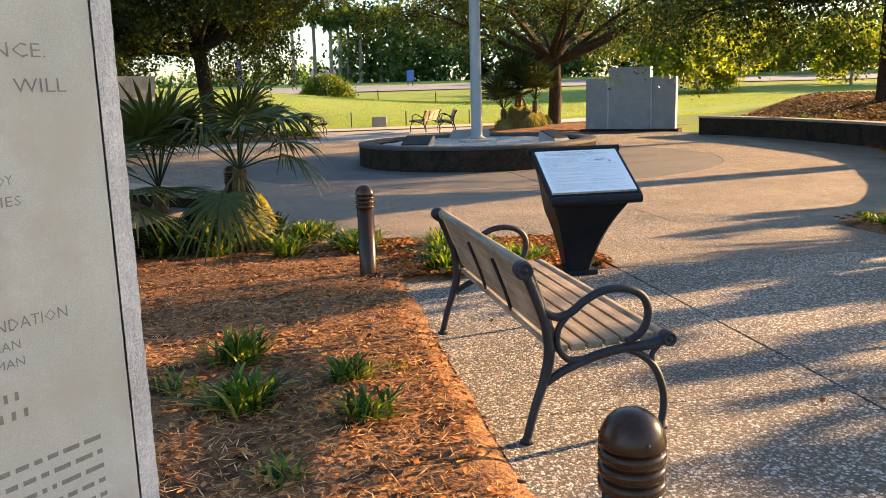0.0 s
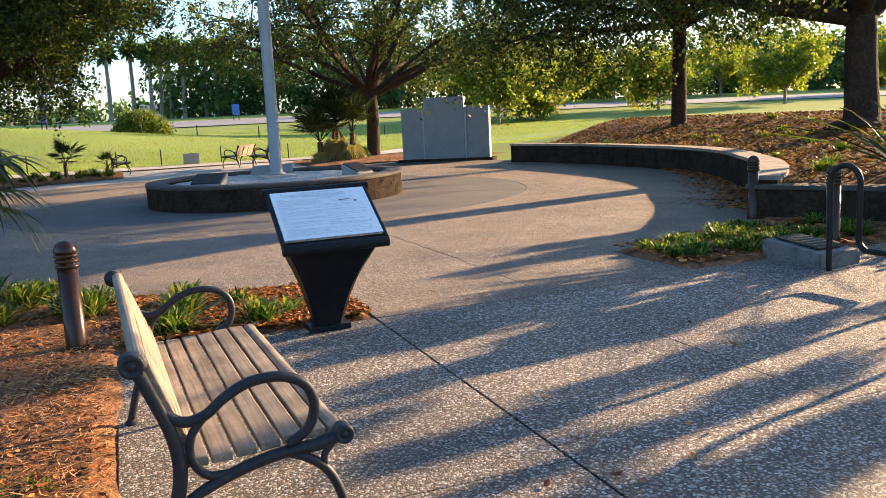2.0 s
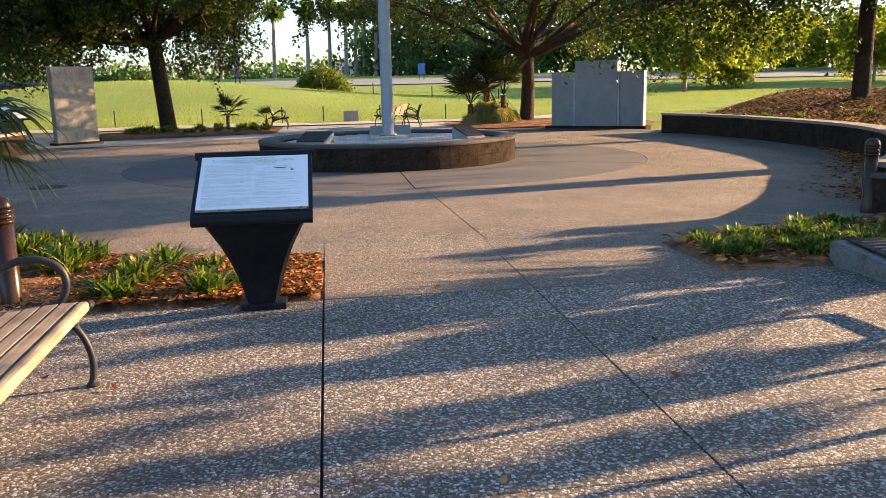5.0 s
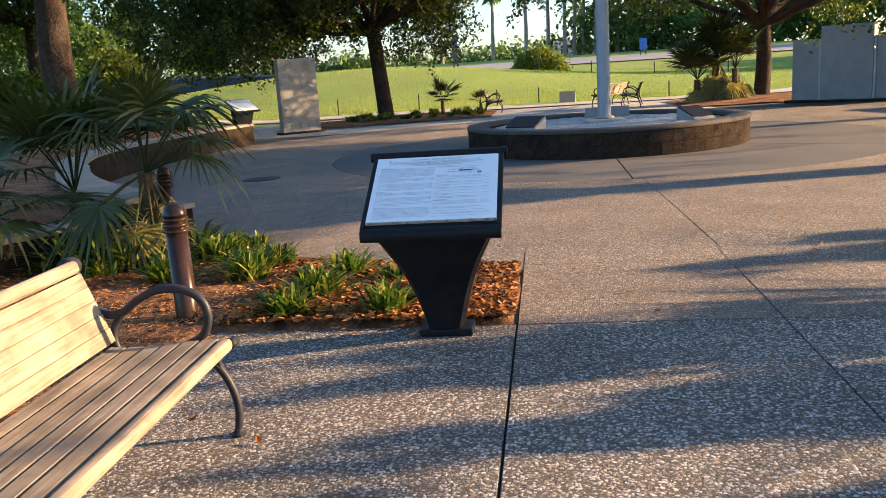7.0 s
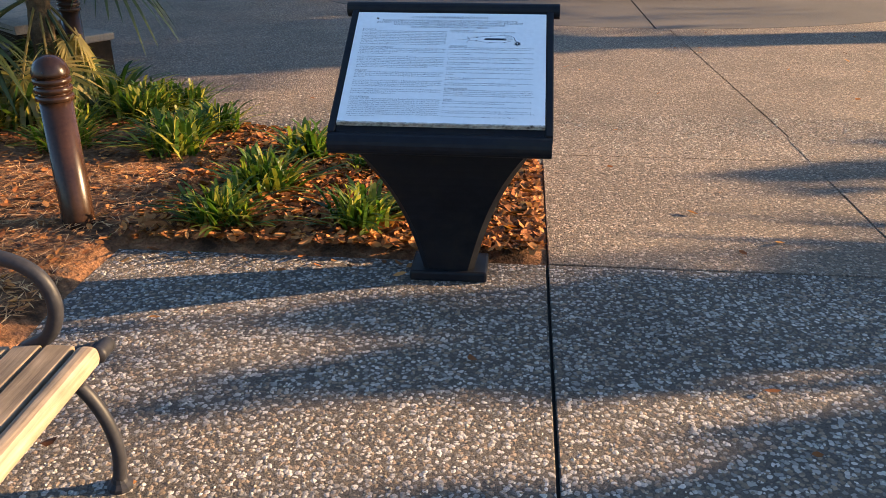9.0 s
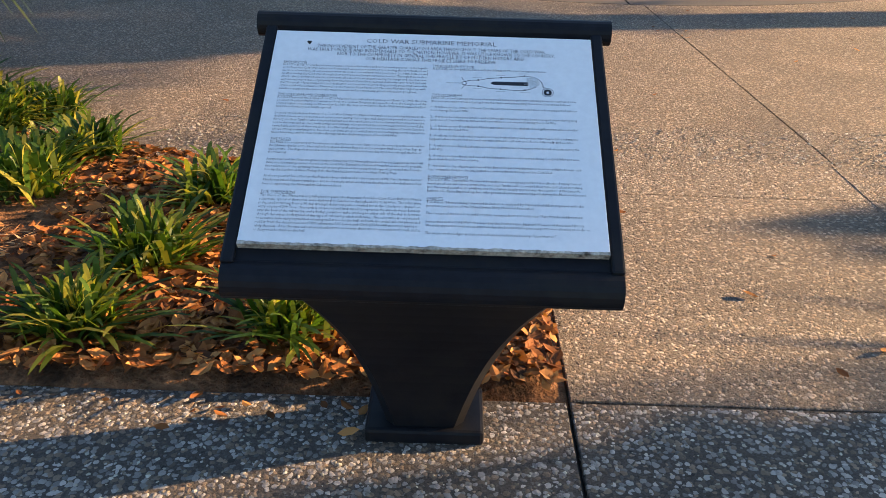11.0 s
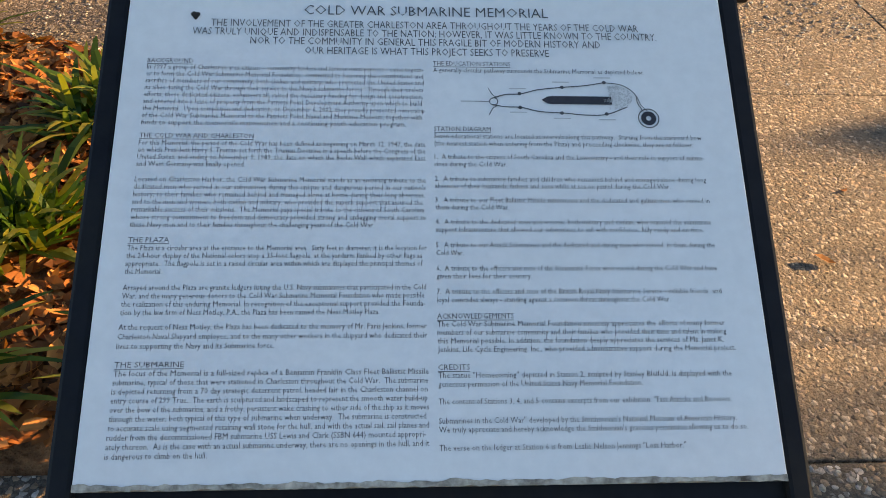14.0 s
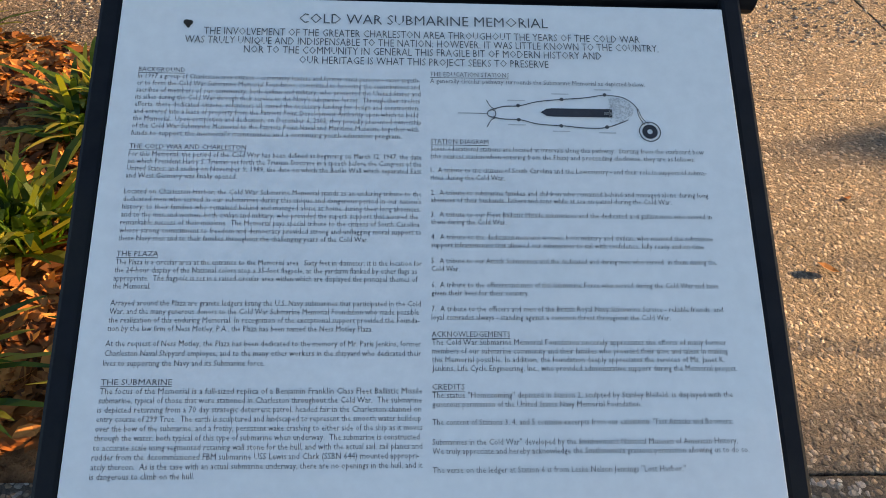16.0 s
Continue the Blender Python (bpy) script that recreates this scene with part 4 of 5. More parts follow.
# ---- bollards ----
def bollard(x, y, z=0.0, h=0.80, lean=(0, 0)):
    t = thing("bollard", "dark bronze round bollard with a ringed domed cap", "bollard", "bollards at the plaza entrance", m=pose(x, y, z, lean[0], lean[1], 0))
    v, f = lathe([(0.076, -0.05), (0.072, 0.0), (0.069, h - 0.19)], 24)
    mesh_ob("post", v, f, BRONZE, t, smooth=True)
    prof = [(0.069, h - 0.19)]
    for k in range(3):
        b = h - 0.19 + k * 0.037
        prof += [(0.072, b + 0.002), (0.079, b + 0.005), (0.080, b + 0.015), (0.079, b + 0.026), (0.071, b + 0.029), (0.063, b + 0.031), (0.063, b + 0.036)]
    v, f = lathe(prof, 28)
    mesh_ob("ringed_collar", v, f, BRONZE, t, smooth=True)
    b = h - 0.078
    v, f = lathe([(0.066, b - 0.004), (0.079, b)] + [(0.079 * math.cos(a) ** 0.9, b + 0.086 * math.sin(a)) for a in np.linspace(0.12, 1.55, 12)], 28)
    cap = mesh_ob("domed_cap", v, f, BRONZE, t, smooth=True)
    for ang in (35, 155, 275):
        v, f = lathe([(0.0045, 0.0), (0.0045, 0.004), (0.003, 0.005)], 8)
        s = mesh_ob("set_screw", v, f, IRON, cap)
        s.matrix_basis = pose(0.074 * math.cos(radians(ang)), 0.074 * math.sin(radians(ang)), b + 0.022, 0, 75, ang)


bollard(1.19, 1.67, 0, 0.82)
bollard(1.01, 6.83, 0.01, 0.80)
bollard(9.15, 9.2, 0.0, 0.82)
bollard(8.35, 7.12, 0.0, 0.82)
bollard(-0.25, 9.35, 0.0, 0.82)

# ---- wave bicycle rack and plaque block ----
rack = thing("bicycle_rack", "black tubular steel wave bicycle rack", "bicycle rack", m=pose(7.24, 6.10, 0, 0, 0, -84))
pts = []
loops = ((0.0, 0.29), (0.88, 1.16), (1.80, 2.08))
for i, (s0, s1) in enumerate(loops):
    c, r = (s0 + s1) / 2, (s1 - s0) / 2
    if i == 0:
        pts += [(s0, 0, -0.05), (s0, 0, 0.4)]
    pts += [(s0, 0, 0.76)] + [(c - r * math.cos(a), 0, 0.80 + r * math.sin(a)) for a in np.linspace(0.2, math.pi - 0.2, 7)] + [(s1, 0, 0.76)]
    if i < 2:
        n0 = loops[i + 1][0]
        pts += [(s1, 0, 0.5), (s1, 0, 0.34)] + [(s1 + 0.10 - 0.10 * math.cos(a), 0, 0.32 - 0.10 * math.sin(a)) for a in np.linspace(0.3, 1.57, 4)]
        pts += [(n0 - 0.10 + 0.10 * math.sin(a), 0, 0.32 - 0.10 * math.cos(a)) for a in np.linspace(0.0, 1.27, 4)] + [(n0, 0, 0.34), (n0, 0, 0.5)]
    else:
        pts += [(s1, 0, 0.4), (s1, 0, -0.05)]
v, f = [], []
tube(v, f, spline(pts, 4), 0.026, 12)
mesh_ob("bent_tube", v, f, STEEL_B, rack, smooth=True)
block = thing("plaque_block", "low grey stone block with a sloped bronze plaque", "marker", m=pose(7.54, 6.56, 0, 0, 0, 0))
bm = box(-0.30, 0.19, -0.36, 0.38, -0.04, 0.19)
for vv in bm.verts:
    if vv.co.z > 0.1 and vv.co.y < 0:
        vv.co.z = 0.13
bmesh.ops.bevel(bm, geom=bm.edges[:], offset=0.015, segments=2, affect='EDGES')
part("stone", bm, BLOCK_M, block)
p = part("plaque", box(-0.20, 0.12, -0.28, 0.28, 0, 0.015, 0.004), PLAQUE, block, "worn bronze plaque")
p.matrix_basis = pose(0, 0.04, 0.172, 4.8, 0, 0)
for i in range(5):
    q = part("text_bar", box(-0.14, 0.14 - 0.05 * (i % 2), -0.008, 0.008, 0.015, 0.018), CAP_M, p)
    q.matrix_basis = pose(0, 0.16 - 0.08 * i, 0)


# ---- granite ledgers ----
def rough_slab(w, d, h, seed, bevel=0.012):
    bm = box(-w / 2, w / 2, -d / 2, d / 2, -0.1, h, bevel, 1)
    r = random.Random(seed)
    for vv in bm.verts:
        vv.co += Vector((r.uniform(-1, 1), r.uniform(-1, 1), r.uniform(-1, 1))) * 0.003
    return bm


# tall engraved slab beside the path
stele = thing("granite_stele", "tall grey granite slab with engraved lettering", "monument", m=pose(0.095, 2.0, 0, 0, 0, 48))
SW = 1.15
sb = part("slab", box(-SW, -0.089, 0.0, 0.20, -0.1, 2.15, 0.004, 1), GRANITE, stele)
bm = bmesh.new()
bmesh.ops.create_grid(bm, x_segments=6, y_segments=120, size=0.5)
for vv in bm.verts:
    gx_, gz_ = vv.co.x + 0.5, vv.co.y + 0.5
    vv.co = Vector((-0.083 + 0.083 * gx_, 0.004 + 0.03 * gx_ ** 1.3 + (0.004 * noise.noise((gx_ * 3, gz_ * 60, 2)) if 0.05 < gx_ else 0.0) + (0.15 if gx_ > 0.99 else 0), -0.1 + 2.25 * gz_))
rim = part("rough_margin", bm, GRANITE_R, stele, "rock-faced margin of the slab")
part("core", box(-0.084, -0.006, 0.045, 0.20, -0.1, 2.15, 0.006, 1), GRANITE_R, stele)
v, f = [], []


def carve(body, right, z, size, width):
    flat_text(body, width, right - width, z, size, v, f)


carve("ANCE.", -0.206, 1.655, 0.042, 0.155)
carve("WILL", -0.167, 1.584, 0.042, 0.117)
carve("F", -0.330, 1.446, 0.030, 0.012)
carve("DY", -0.311, 1.400, 0.030, 0.033)
carve("LIES", -0.298, 1.357, 0.030, 0.062)
carve("FOUNDATION", -0.225, 1.103, 0.036, 0.232)
carve("MAN", -0.338, 1.063, 0.028, 0.062)
carve("MAN", -0.333, 1.025, 0.028, 0.062)
carve("IIII", -0.356, 0.954, 0.028, 0.08)
carve("IIII", -0.340, 0.914, 0.028, 0.09)
letters = mesh_ob("engraving", v, f, LETTER, sb)
letters.matrix_basis = pose(0, -0.0015, 0, 90, 0, 0)
v, f = [], []
for i in range(7):
    z = 0.80 - 0.035 * i
    x = -0.178
    rr = random.Random(i)
    while x > -0.9:
        wd = rr.uniform(0.008, 0.05)
        b = len(v)
        v += [(x - wd, z, 0), (x, z, 0), (x, z + 0.011, 0), (x - wd, z + 0.011, 0)]
        f.append((b, b + 1, b + 2, b + 3))
        x -= wd + 0.012
bars = mesh_ob("worn_engraving", v, f, LETTER, sb, label="worn rows of small engraving")
bars.matrix_basis = pose(0, -0.0015, 0, 90, 0, 0)

mon = thing("granite_monument", "three-part grey granite memorial slab with a taller centre", "monument", m=pose(12.25, 28.0, 0, 0, 0, -37))
part("centre_slab", rough_slab(1.46, 0.36, 2.2, 1), MON_M, mon)
for s, n in ((-1, 2), (1, 3)):
    w = part("wing_slab", rough_slab(0.86, 0.30, 1.84, n), MON_M, mon)
    w.matrix_basis = pose(s * 1.165, 0.05, 0)
    e = part("edge_strip", box(-0.03, 0.03, -0.19, 0.1, 0.0, 1.82, 0.01), GRANITE_R, mon)
    e.matrix_basis = pose(s * 0.765, 0.03, 0)
part("base", box(-1.75, 1.75, -0.32, 0.32, -0.1, 0.06, 0.015), WALL_M, mon, "dark stone footing")

ledger = thing("granite_stele", "single upright granite slab dappled by low sun", "monument", m=pose(-4.35, 27.6, 0, 0, 0, 42))
part("slab", rough_slab(1.30, 0.25, 2.30, 7), TAN_M, ledger)
part("base", box(-0.75, 0.75, -0.22, 0.22, -0.1, 0.05, 0.012), WALL_M, ledger, "dark footing")

sign_b = thing("interpretive_sign", "black pedestal sign beside a granite slab", "information sign", m=pose(-5.65, 25.9, 0, 0, 0, 52) @ Matrix.Scale(1.12, 4))
bm = box(-0.14, 0.14, -0.1, 0.1, 0, 0.8)
for vv in bm.verts:
    if vv.co.z > 0.4:
        vv.co.x *= 2.2
        vv.co.y -= 0.12
bmesh.ops.bevel(bm, geom=bm.edges[:], offset=0.01, segments=1, affect='EDGES')
part("pedestal", bm, BLACK, sign_b)
hd = part("head_frame", box(-0.37, 0.37, -0.31, 0.31, -0.04, 0.0, 0.006), BLACK, sign_b)
hd.matrix_basis = pose(0, -0.15, 0.9, 30, 0, 0)
part("text_panel", box(-0.34, 0.34, -0.27, 0.27, 0.002, 0.01), PANEL, hd, "white panel")

small = thing("stone_tablet", "small grey stone tablet at the lawn's edge", "marker", m=pose(4.3, 37.6, 0.02, 0, 0, 0))
part("stone", rough_slab(0.66, 0.16, 0.5, 11, 0.01), GRANITE, small)
for x in (-16.5, -13, -9.4, -5.6, -2.1, 1.3, 3.1, 5.6, 8.5, 11.2):
    y = 38.3 - 0.012 * (x - 2) ** 2
    pst = thing("edging_post", "short thin dark post along the lawn", "post", "lawn edging posts", m=pose(x, y, land(x, y)))
    v, f = lathe([(0.028, -0.1), (0.028, 0.68), (0.02, 0.70)], 8)
    mesh_ob("stake", v, f, IRON, pst)
for i, x in enumerate((-3, 0.5, 4.5, 9, 13, 17)):
    y = 60 - i * 0.8
    pst = thing("edging_post", "short thin dark post along the far lawn", "post", "lawn edging posts", m=pose(x + 6, y, land(x + 6, y)))
    v, f = lathe([(0.035, -0.1), (0.035, 0.72), (0.02, 0.74)], 8)
    mesh_ob("stake", v, f, IRON, pst)


# ---- leaves, trees, palms ----
def leaf_mesh(name, centres, size, material, parent=None, seed=0, flat=0.0, long=1.6, label="", upright=False):
    """Many small folded leaves, one rhombus each, at given centres."""
    rs = np.random.RandomState(seed)
    c = np.asarray(centres, dtype=float)
    n = len(c)
    d = rs.normal(size=(n, 3))
    d[:, 2] *= (1 - flat)
    if upright:
        d = d * 0.35 + np.array([0, 0, 1.0])
    d /= np.linalg.norm(d, axis=1)[:, None]
    e = rs.normal(size=(n, 3))
    e -= d * (e * d).sum(1)[:, None]
    e /= np.linalg.norm(e, axis=1)[:, None]
    s = size * rs.uniform(0.6, 1.35, (n, 1))
    co = np.stack([c - d * s * long / 2, c + e * s * 0.5, c + d * s * long / 2, c - e * s * 0.5], 1).reshape(-1, 3)
    me = bpy.data.meshes.new(name)
    me.vertices.add(4 * n)
    me.vertices.foreach_set("co", co.ravel())
    me.loops.add(4 * n)
    me.loops.foreach_set("vertex_index", np.arange(4 * n, dtype=np.int32))
    me.polygons.add(n)
    me.polygons.foreach_set("loop_start", np.arange(0, 4 * n, 4, dtype=np.int32))
    me.polygons.foreach_set("loop_total", np.full(n, 4, dtype=np.int32))
    me.materials.append(material)
    me.update(calc_edges=True)
    ob = new(name, me)
    if parent:
        ob.parent = parent
    return tagged(ob, label)


def tree(name, x, y, z, trunk_r, fork_z, reach, height, seed, leaves, leaf_size, leaf_mat, bark, label, limbs=7, lean=(0.0, 0.0), droop=0.25, group="", low=0.15, clump=0.55, extra=(), inner=2, limb_r=(0.36, 0.52), spray=0.22):
    """A trunk that forks into long limbs, these into branches, with leaf clumps round the twigs."""
    r = random.Random(seed)
    t = thing(name, label, "tree", group, m=pose(x, y, z))
    v, f = [], []
    top = Vector((lean[0], lean[1], fork_z))
    tr = spline([(0, 0, -0.25), (0.02, 0, 0.12), (lean[0] * 0.35 + r.uniform(-.06, .06), lean[1] * 0.35, fork_z * 0.45), tuple(top)], 5)
    rad = [trunk_r * (1.75 - 0.75 * smooth(0, 0.2, i / (len(tr) - 1))) * (1 - 0.22 * i / (len(tr) - 1)) for i in range(len(tr))]
    tube(v, f, tr, rad, 14)
    tips = []
    starts = [(r.uniform(0, 0.5) + 2 * math.pi * i / limbs, r.uniform(low, 0.9), r.uniform(0.75, 1.1)) for i in range(limbs)]
    starts += [(radians(a), e, k) for a, e, k in extra]
    for ang, el, ln in starts:
        L = reach * ln * (0.72 + 0.28 * math.cos(el))
        d = Vector((math.cos(ang) * math.cos(el), math.sin(ang) * math.cos(el), math.sin(el)))
        rise = (height - fork_z) / max(reach, 0.1)
        p, pts = top - Vector((0, 0, r.uniform(0, 0.25) * fork_z * 0.3)), []
        for k in range(7):
            pts.append(p.copy())
            q = k / 6
            d = (d + Vector((r.uniform(-.22, .22), r.uniform(-.22, .22), r.uniform(-.12, .2) - droop * q * 0.55))).normalized()
            p = p + Vector((d.x, d.y, d.z * max(0.55, rise))) * (L / 6)
        lr = trunk_r * r.uniform(*limb_r)
        tube(v, f, spline(pts, 3), list(np.linspace(lr, lr * 0.22, 19)), 8, cap=False)
        for k in range(inner, 7):
            for _ in range(3 if k > 3 else 2):
                b = pts[k]
                bd = (pts[k] - pts[k - 1]).normalized()
                nd = (bd * 0.5 + Vector((r.uniform(-1, 1), r.uniform(-1, 1), r.uniform(-0.6, 0.8)))).normalized()
                bl = L * r.uniform(0.18, 0.38)
                mid = b + nd * bl * 0.5 + Vector((0, 0, r.uniform(-.05, .08) * bl))
                end = b + nd * bl + Vector((0, 0, -droop * bl * 0.5))
                br = lr * 0.3
                tube(v, f, spline([b, mid, end], 3), list(np.linspace(br, br * 0.25, 7)), 5, cap=False)
                tips += [mid, end, b.lerp(end, 0.75)]
                for _ in range(2):
                    tips.append(end + Vector((r.gauss(0, .5), r.gauss(0, .5), r.gauss(-.12, .35))) * clump * 1.5)
    mesh_ob("trunk", v, f, bark, t, smooth=True)
    rs = np.random.RandomState(seed)
    tips = np.array([tuple(q) for q in tips])
    # several little sprays at each twig, thinner towards the outside
    sprays = tips[rs.randint(0, len(tips), leaves // 22)] + rs.normal(size=(leaves // 22, 3)) * clump * np.array([0.8, 0.8, 0.55])
    c = np.repeat(sprays, 22, axis=0) + rs.normal(size=(len(sprays) * 22, 3)) * clump * spray
    leaf_mesh("crown", c, leaf_size, leaf_mat, t, seed)
    return t


def fan_palm(x, y, z, trunk_h, fronds, size, seed, lean=(0, 0), dry=6, label="palmetto with dark green fan fronds and dry skirts", trunk_r=0.07, mat_l=None, el=(-5, 78), droop=(0.5, 1.2)):
    """Fan-leaved palm: stalks with pleated blades that droop at their tips."""
    r = random.Random(seed)
    t = thing("palmetto", label, "palm", "palmettos", m=pose(x, y, z))
    v, f = [], []
    n = 9
    pts = [(lean[0] * i / n, lean[1] * i / n, -0.1 + (trunk_h + 0.1) * i / n) for i in range(n + 1)]
    tube(v, f, pts, [trunk_r * (1.25 - 0.25 * i / n + (0.12 if i % 2 else 0)) for i in range(n + 1)], 9)
    mesh_ob("trunk", v, f, PALM_BARK, t, "")
    top = Vector((lean[0], lean[1], trunk_h))

    def frond(ang, el, s, material, droop):
        v, f = [], []
        d = Vector((math.cos(ang) * math.cos(el), math.sin(ang) * math.cos(el), math.sin(el)))
        side = Vector((-math.sin(ang), math.cos(ang), 0))
        up = side.cross(d) * -1
        stalk = [top, top + d * s * 0.45, top + d * s * 0.85 + Vector((0, 0, -0.06 * s))]
        tube(v, f, spline(stalk, 4), 0.009, 5, cap=False)
        hub = stalk[-1]
        d2 = (d + Vector((0, 0, -0.25 - droop * 0.4))).normalized()
        m = 22
        hb = len(v)
        v.append(hub)
        for i in range(m + 1):
            a = radians(-120 + 240 * i / m)
            bd = (d2 * math.cos(a) + side * math.sin(a)).normalized()
            v.append(hub + bd * s * 0.30 * (0.72 + 0.28 * math.cos(a)) + up * 0.012 * s * (1 if i % 2 else -1))
        for i in range(m):
            a = radians(-120 + 240 * (i + 0.5) / m)
            bd = (d2 * math.cos(a) + side * math.sin(a)).normalized()
            L = s * 0.85 * (0.72 + 0.28 * math.cos(a)) * r.uniform(0.88, 1.08)
            wd = (v[hb + 2 + i] - v[hb + 1 + i]) * 0.5
            fall = 0.35 + 0.5 * r.random()
            f.append((hb, hb + 1 + i, hb + 2 + i))
            prev = (hb + 1 + i, hb + 2 + i)
            for q, k in ((0.5, 0.82), (0.7, 0.64), (0.87, 0.4), (1.0, 0.05)):
                c = hub + bd * L * q + Vector((0, 0, -droop * L * max(0, q - 0.4) ** 1.6 * 1.9 * fall))
                n = len(v)
                v.extend([c - wd * k, c + wd * k])
                f.append((prev[0], prev[1], n + 1, n))
                prev = (n, n + 1)
        mesh_ob("frond", v, f, material, t)
    for i in range(fronds):
        frond(2.399 * i + r.uniform(-.3, .3), radians(r.uniform(*el)), size * r.uniform(0.8, 1.15), mat_l or PALM_L, r.uniform(*droop))
    for i in range(dry):
        frond(2.399 * i + r.uniform(-.5, .5), radians(r.uniform(-86, -50)), size * r.uniform(0.5, 0.9), PALM_D if i % 3 else PALM_L, r.uniform(0.3, 0.8))
    return t


OAK = "spreading oak with dark bark and backlit dark green leaves"
tree("oak_tree", -2.55, 32.6, 0.1, 0.32, 3.2, 7.0, 9.0, 11, 170000, 0.082, OAK_L, BARK, "round oak with a dense dark green crown", 13, (-0.25, 0.0), 0.08, "oaks", 0.2, 0.55, limb_r=(0.3, 0.45), extra=((180, 0.14, 1.1), (200, 0.2, 1.1), (165, 0.3, 1.15), (215, 0.12, 1.0)))
tree("oak_tree", 11.0, 32.9, 0.15, 0.30, 2.5, 7.4, 8.6, 23, 52000, 0.072, OAK_L, BARK, OAK, 14, (0.05, 0.0), 0.10, "oaks", 0.3, 0.5, inner=3, limb_r=(0.34, 0.55), extra=((10, 0.25, 1.0), (185, 0.3, 0.8)))
tree("oak_tree", 18.1, 22.6, 1.05, 0.26, 3.1, 7.0, 9.5, 35, 100000, 0.072, OAK_L, BARK, OAK, 11, (0.15, 0.1), 0.22, "oaks", 0.3, 0.75, extra=((165, 0.05, 0.8), (-10, 0.25, 0.9)), limb_r=(0.4, 0.6))
tree("oak_tree", 17.46, 15.03, 1.08, 0.42, 2.35, 7.5, 11.0, 47, 85000, 0.072, OAK_L, BARK, "large oak with a thick flared trunk", 8, (0.15, 0.2), 0.12, "oaks", 0.45, 0.7, extra=((150, 0.22, 1.0), (30, 0.5, 1.0)), limb_r=(0.45, 0.62))
tree("oak_tree", -8.6, 21.6, 1.0, 0.44, 3.7, 6.5, 9.0, 59, 42000, 0.078, OAK_L, BARK, "oak with a forked dark trunk on the raised bed", 9, (0.1, 0.0), 0.26, "oaks", 0.25, 0.65)
# unseen trees beyond the path, added and shaped to throw the long shadows on it
for tx, ty, s, fork, rr, h, n in ((24.5, 6.95, 83, 2.6, 1.1, 4.5, 900), (15, 4.98, 73, 3.9, 1.25, 6.6, 6500)):
    tree("oak_tree", tx, ty, 0.6, 0.13, fork, rr, h, s, n, 0.11, OAK_L, BARK, "unseen slender tree added on the bank to cast shade", 7, (0.2, 0.0), 0.25, "trees beside the path", 0.2, 0.5, spray=0.32)
# unseen crown set on the sun's line to keep the sign panel shaded
tree("oak_tree", 28, 12.47, 0.6, 0.08, 6.6, 0.42, 6.75, 67, 2400, 0.11, OAK_L, BARK, "unseen tall tree with a small flat crown, added to shade the sign", 9, (0.05, 0.0), 0.3, "trees beside the path", 0.0, 0.15, spray=0.4)
# unseen narrow crowns, each placed to throw one shadow band over the paving
for tx, ty, s, fork, rr, h, n, cl in ((14.0, 8.8, 61, 0.95, 0.17, 2.4, 1700, 0.085), (13.6, 8.34, 62, 1.1, 0.16, 2.15, 1600, 0.08), (14.2, 7.68, 63, 1.0, 0.24, 2.05, 2200, 0.11), (14.0, 6.74, 64, 0.75, 0.2, 2.1, 900, 0.09), (13.7, 6.04, 65, 0.9, 0.12, 1.8, 700, 0.07), (14.3, 5.58, 66, 0.8, 0.26, 2.1, 1700, 0.11), (16.0, 10.6, 69, 1.2, 0.2, 2.1, 950, 0.10), (16.2, 11.2, 70, 1.1, 0.22, 2.0, 520, 0.10)):
    tree("young_tree", tx, ty, 0.82 + 0.26 * smooth(9, 5, ty), 0.045, fork, rr, h, s, n, 0.075, OAK_L, BARK, "unseen slim tree with a narrow crown, added to cast a shadow band", 7, (0.03, 0.0), 0.1, "young trees beside the path", 0.6, cl, spray=0.4)
for tx, ty, s in ((-16.5, 33, 91), (-21, 30, 92), (-27, 39, 93), (-23, 45, 94)):
    tree("oak_tree", tx, ty, land(tx, ty), 0.26, 3.6, 4.6, 8.5, s, 26000, 0.12, WOOD_L, BARK, "leafy green tree behind the planting beds", 9, (0.1, 0), 0.3, "background trees", 0.1, 0.75)

# broad lawn trees before and behind the road, leaves coloured as sunlit from behind
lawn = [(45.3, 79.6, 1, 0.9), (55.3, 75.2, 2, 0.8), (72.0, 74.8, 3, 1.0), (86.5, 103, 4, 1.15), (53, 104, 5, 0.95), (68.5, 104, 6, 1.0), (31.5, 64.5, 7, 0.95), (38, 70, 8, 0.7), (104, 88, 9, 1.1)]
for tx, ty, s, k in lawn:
    tree("lawn_tree", tx, ty, land(tx, ty), 0.2 * k, 1.7 * k, 4.7 * k, 9.0 * k, 100 + s, 15000, 0.2, BACKLIT_L, BARK_PALE, "broad pale-trunked tree with yellow-green backlit leaves", 9, (0.1, 0), 0.3, "lawn trees", 0.3, 0.75, limb_r=(0.4, 0.6), spray=0.3)

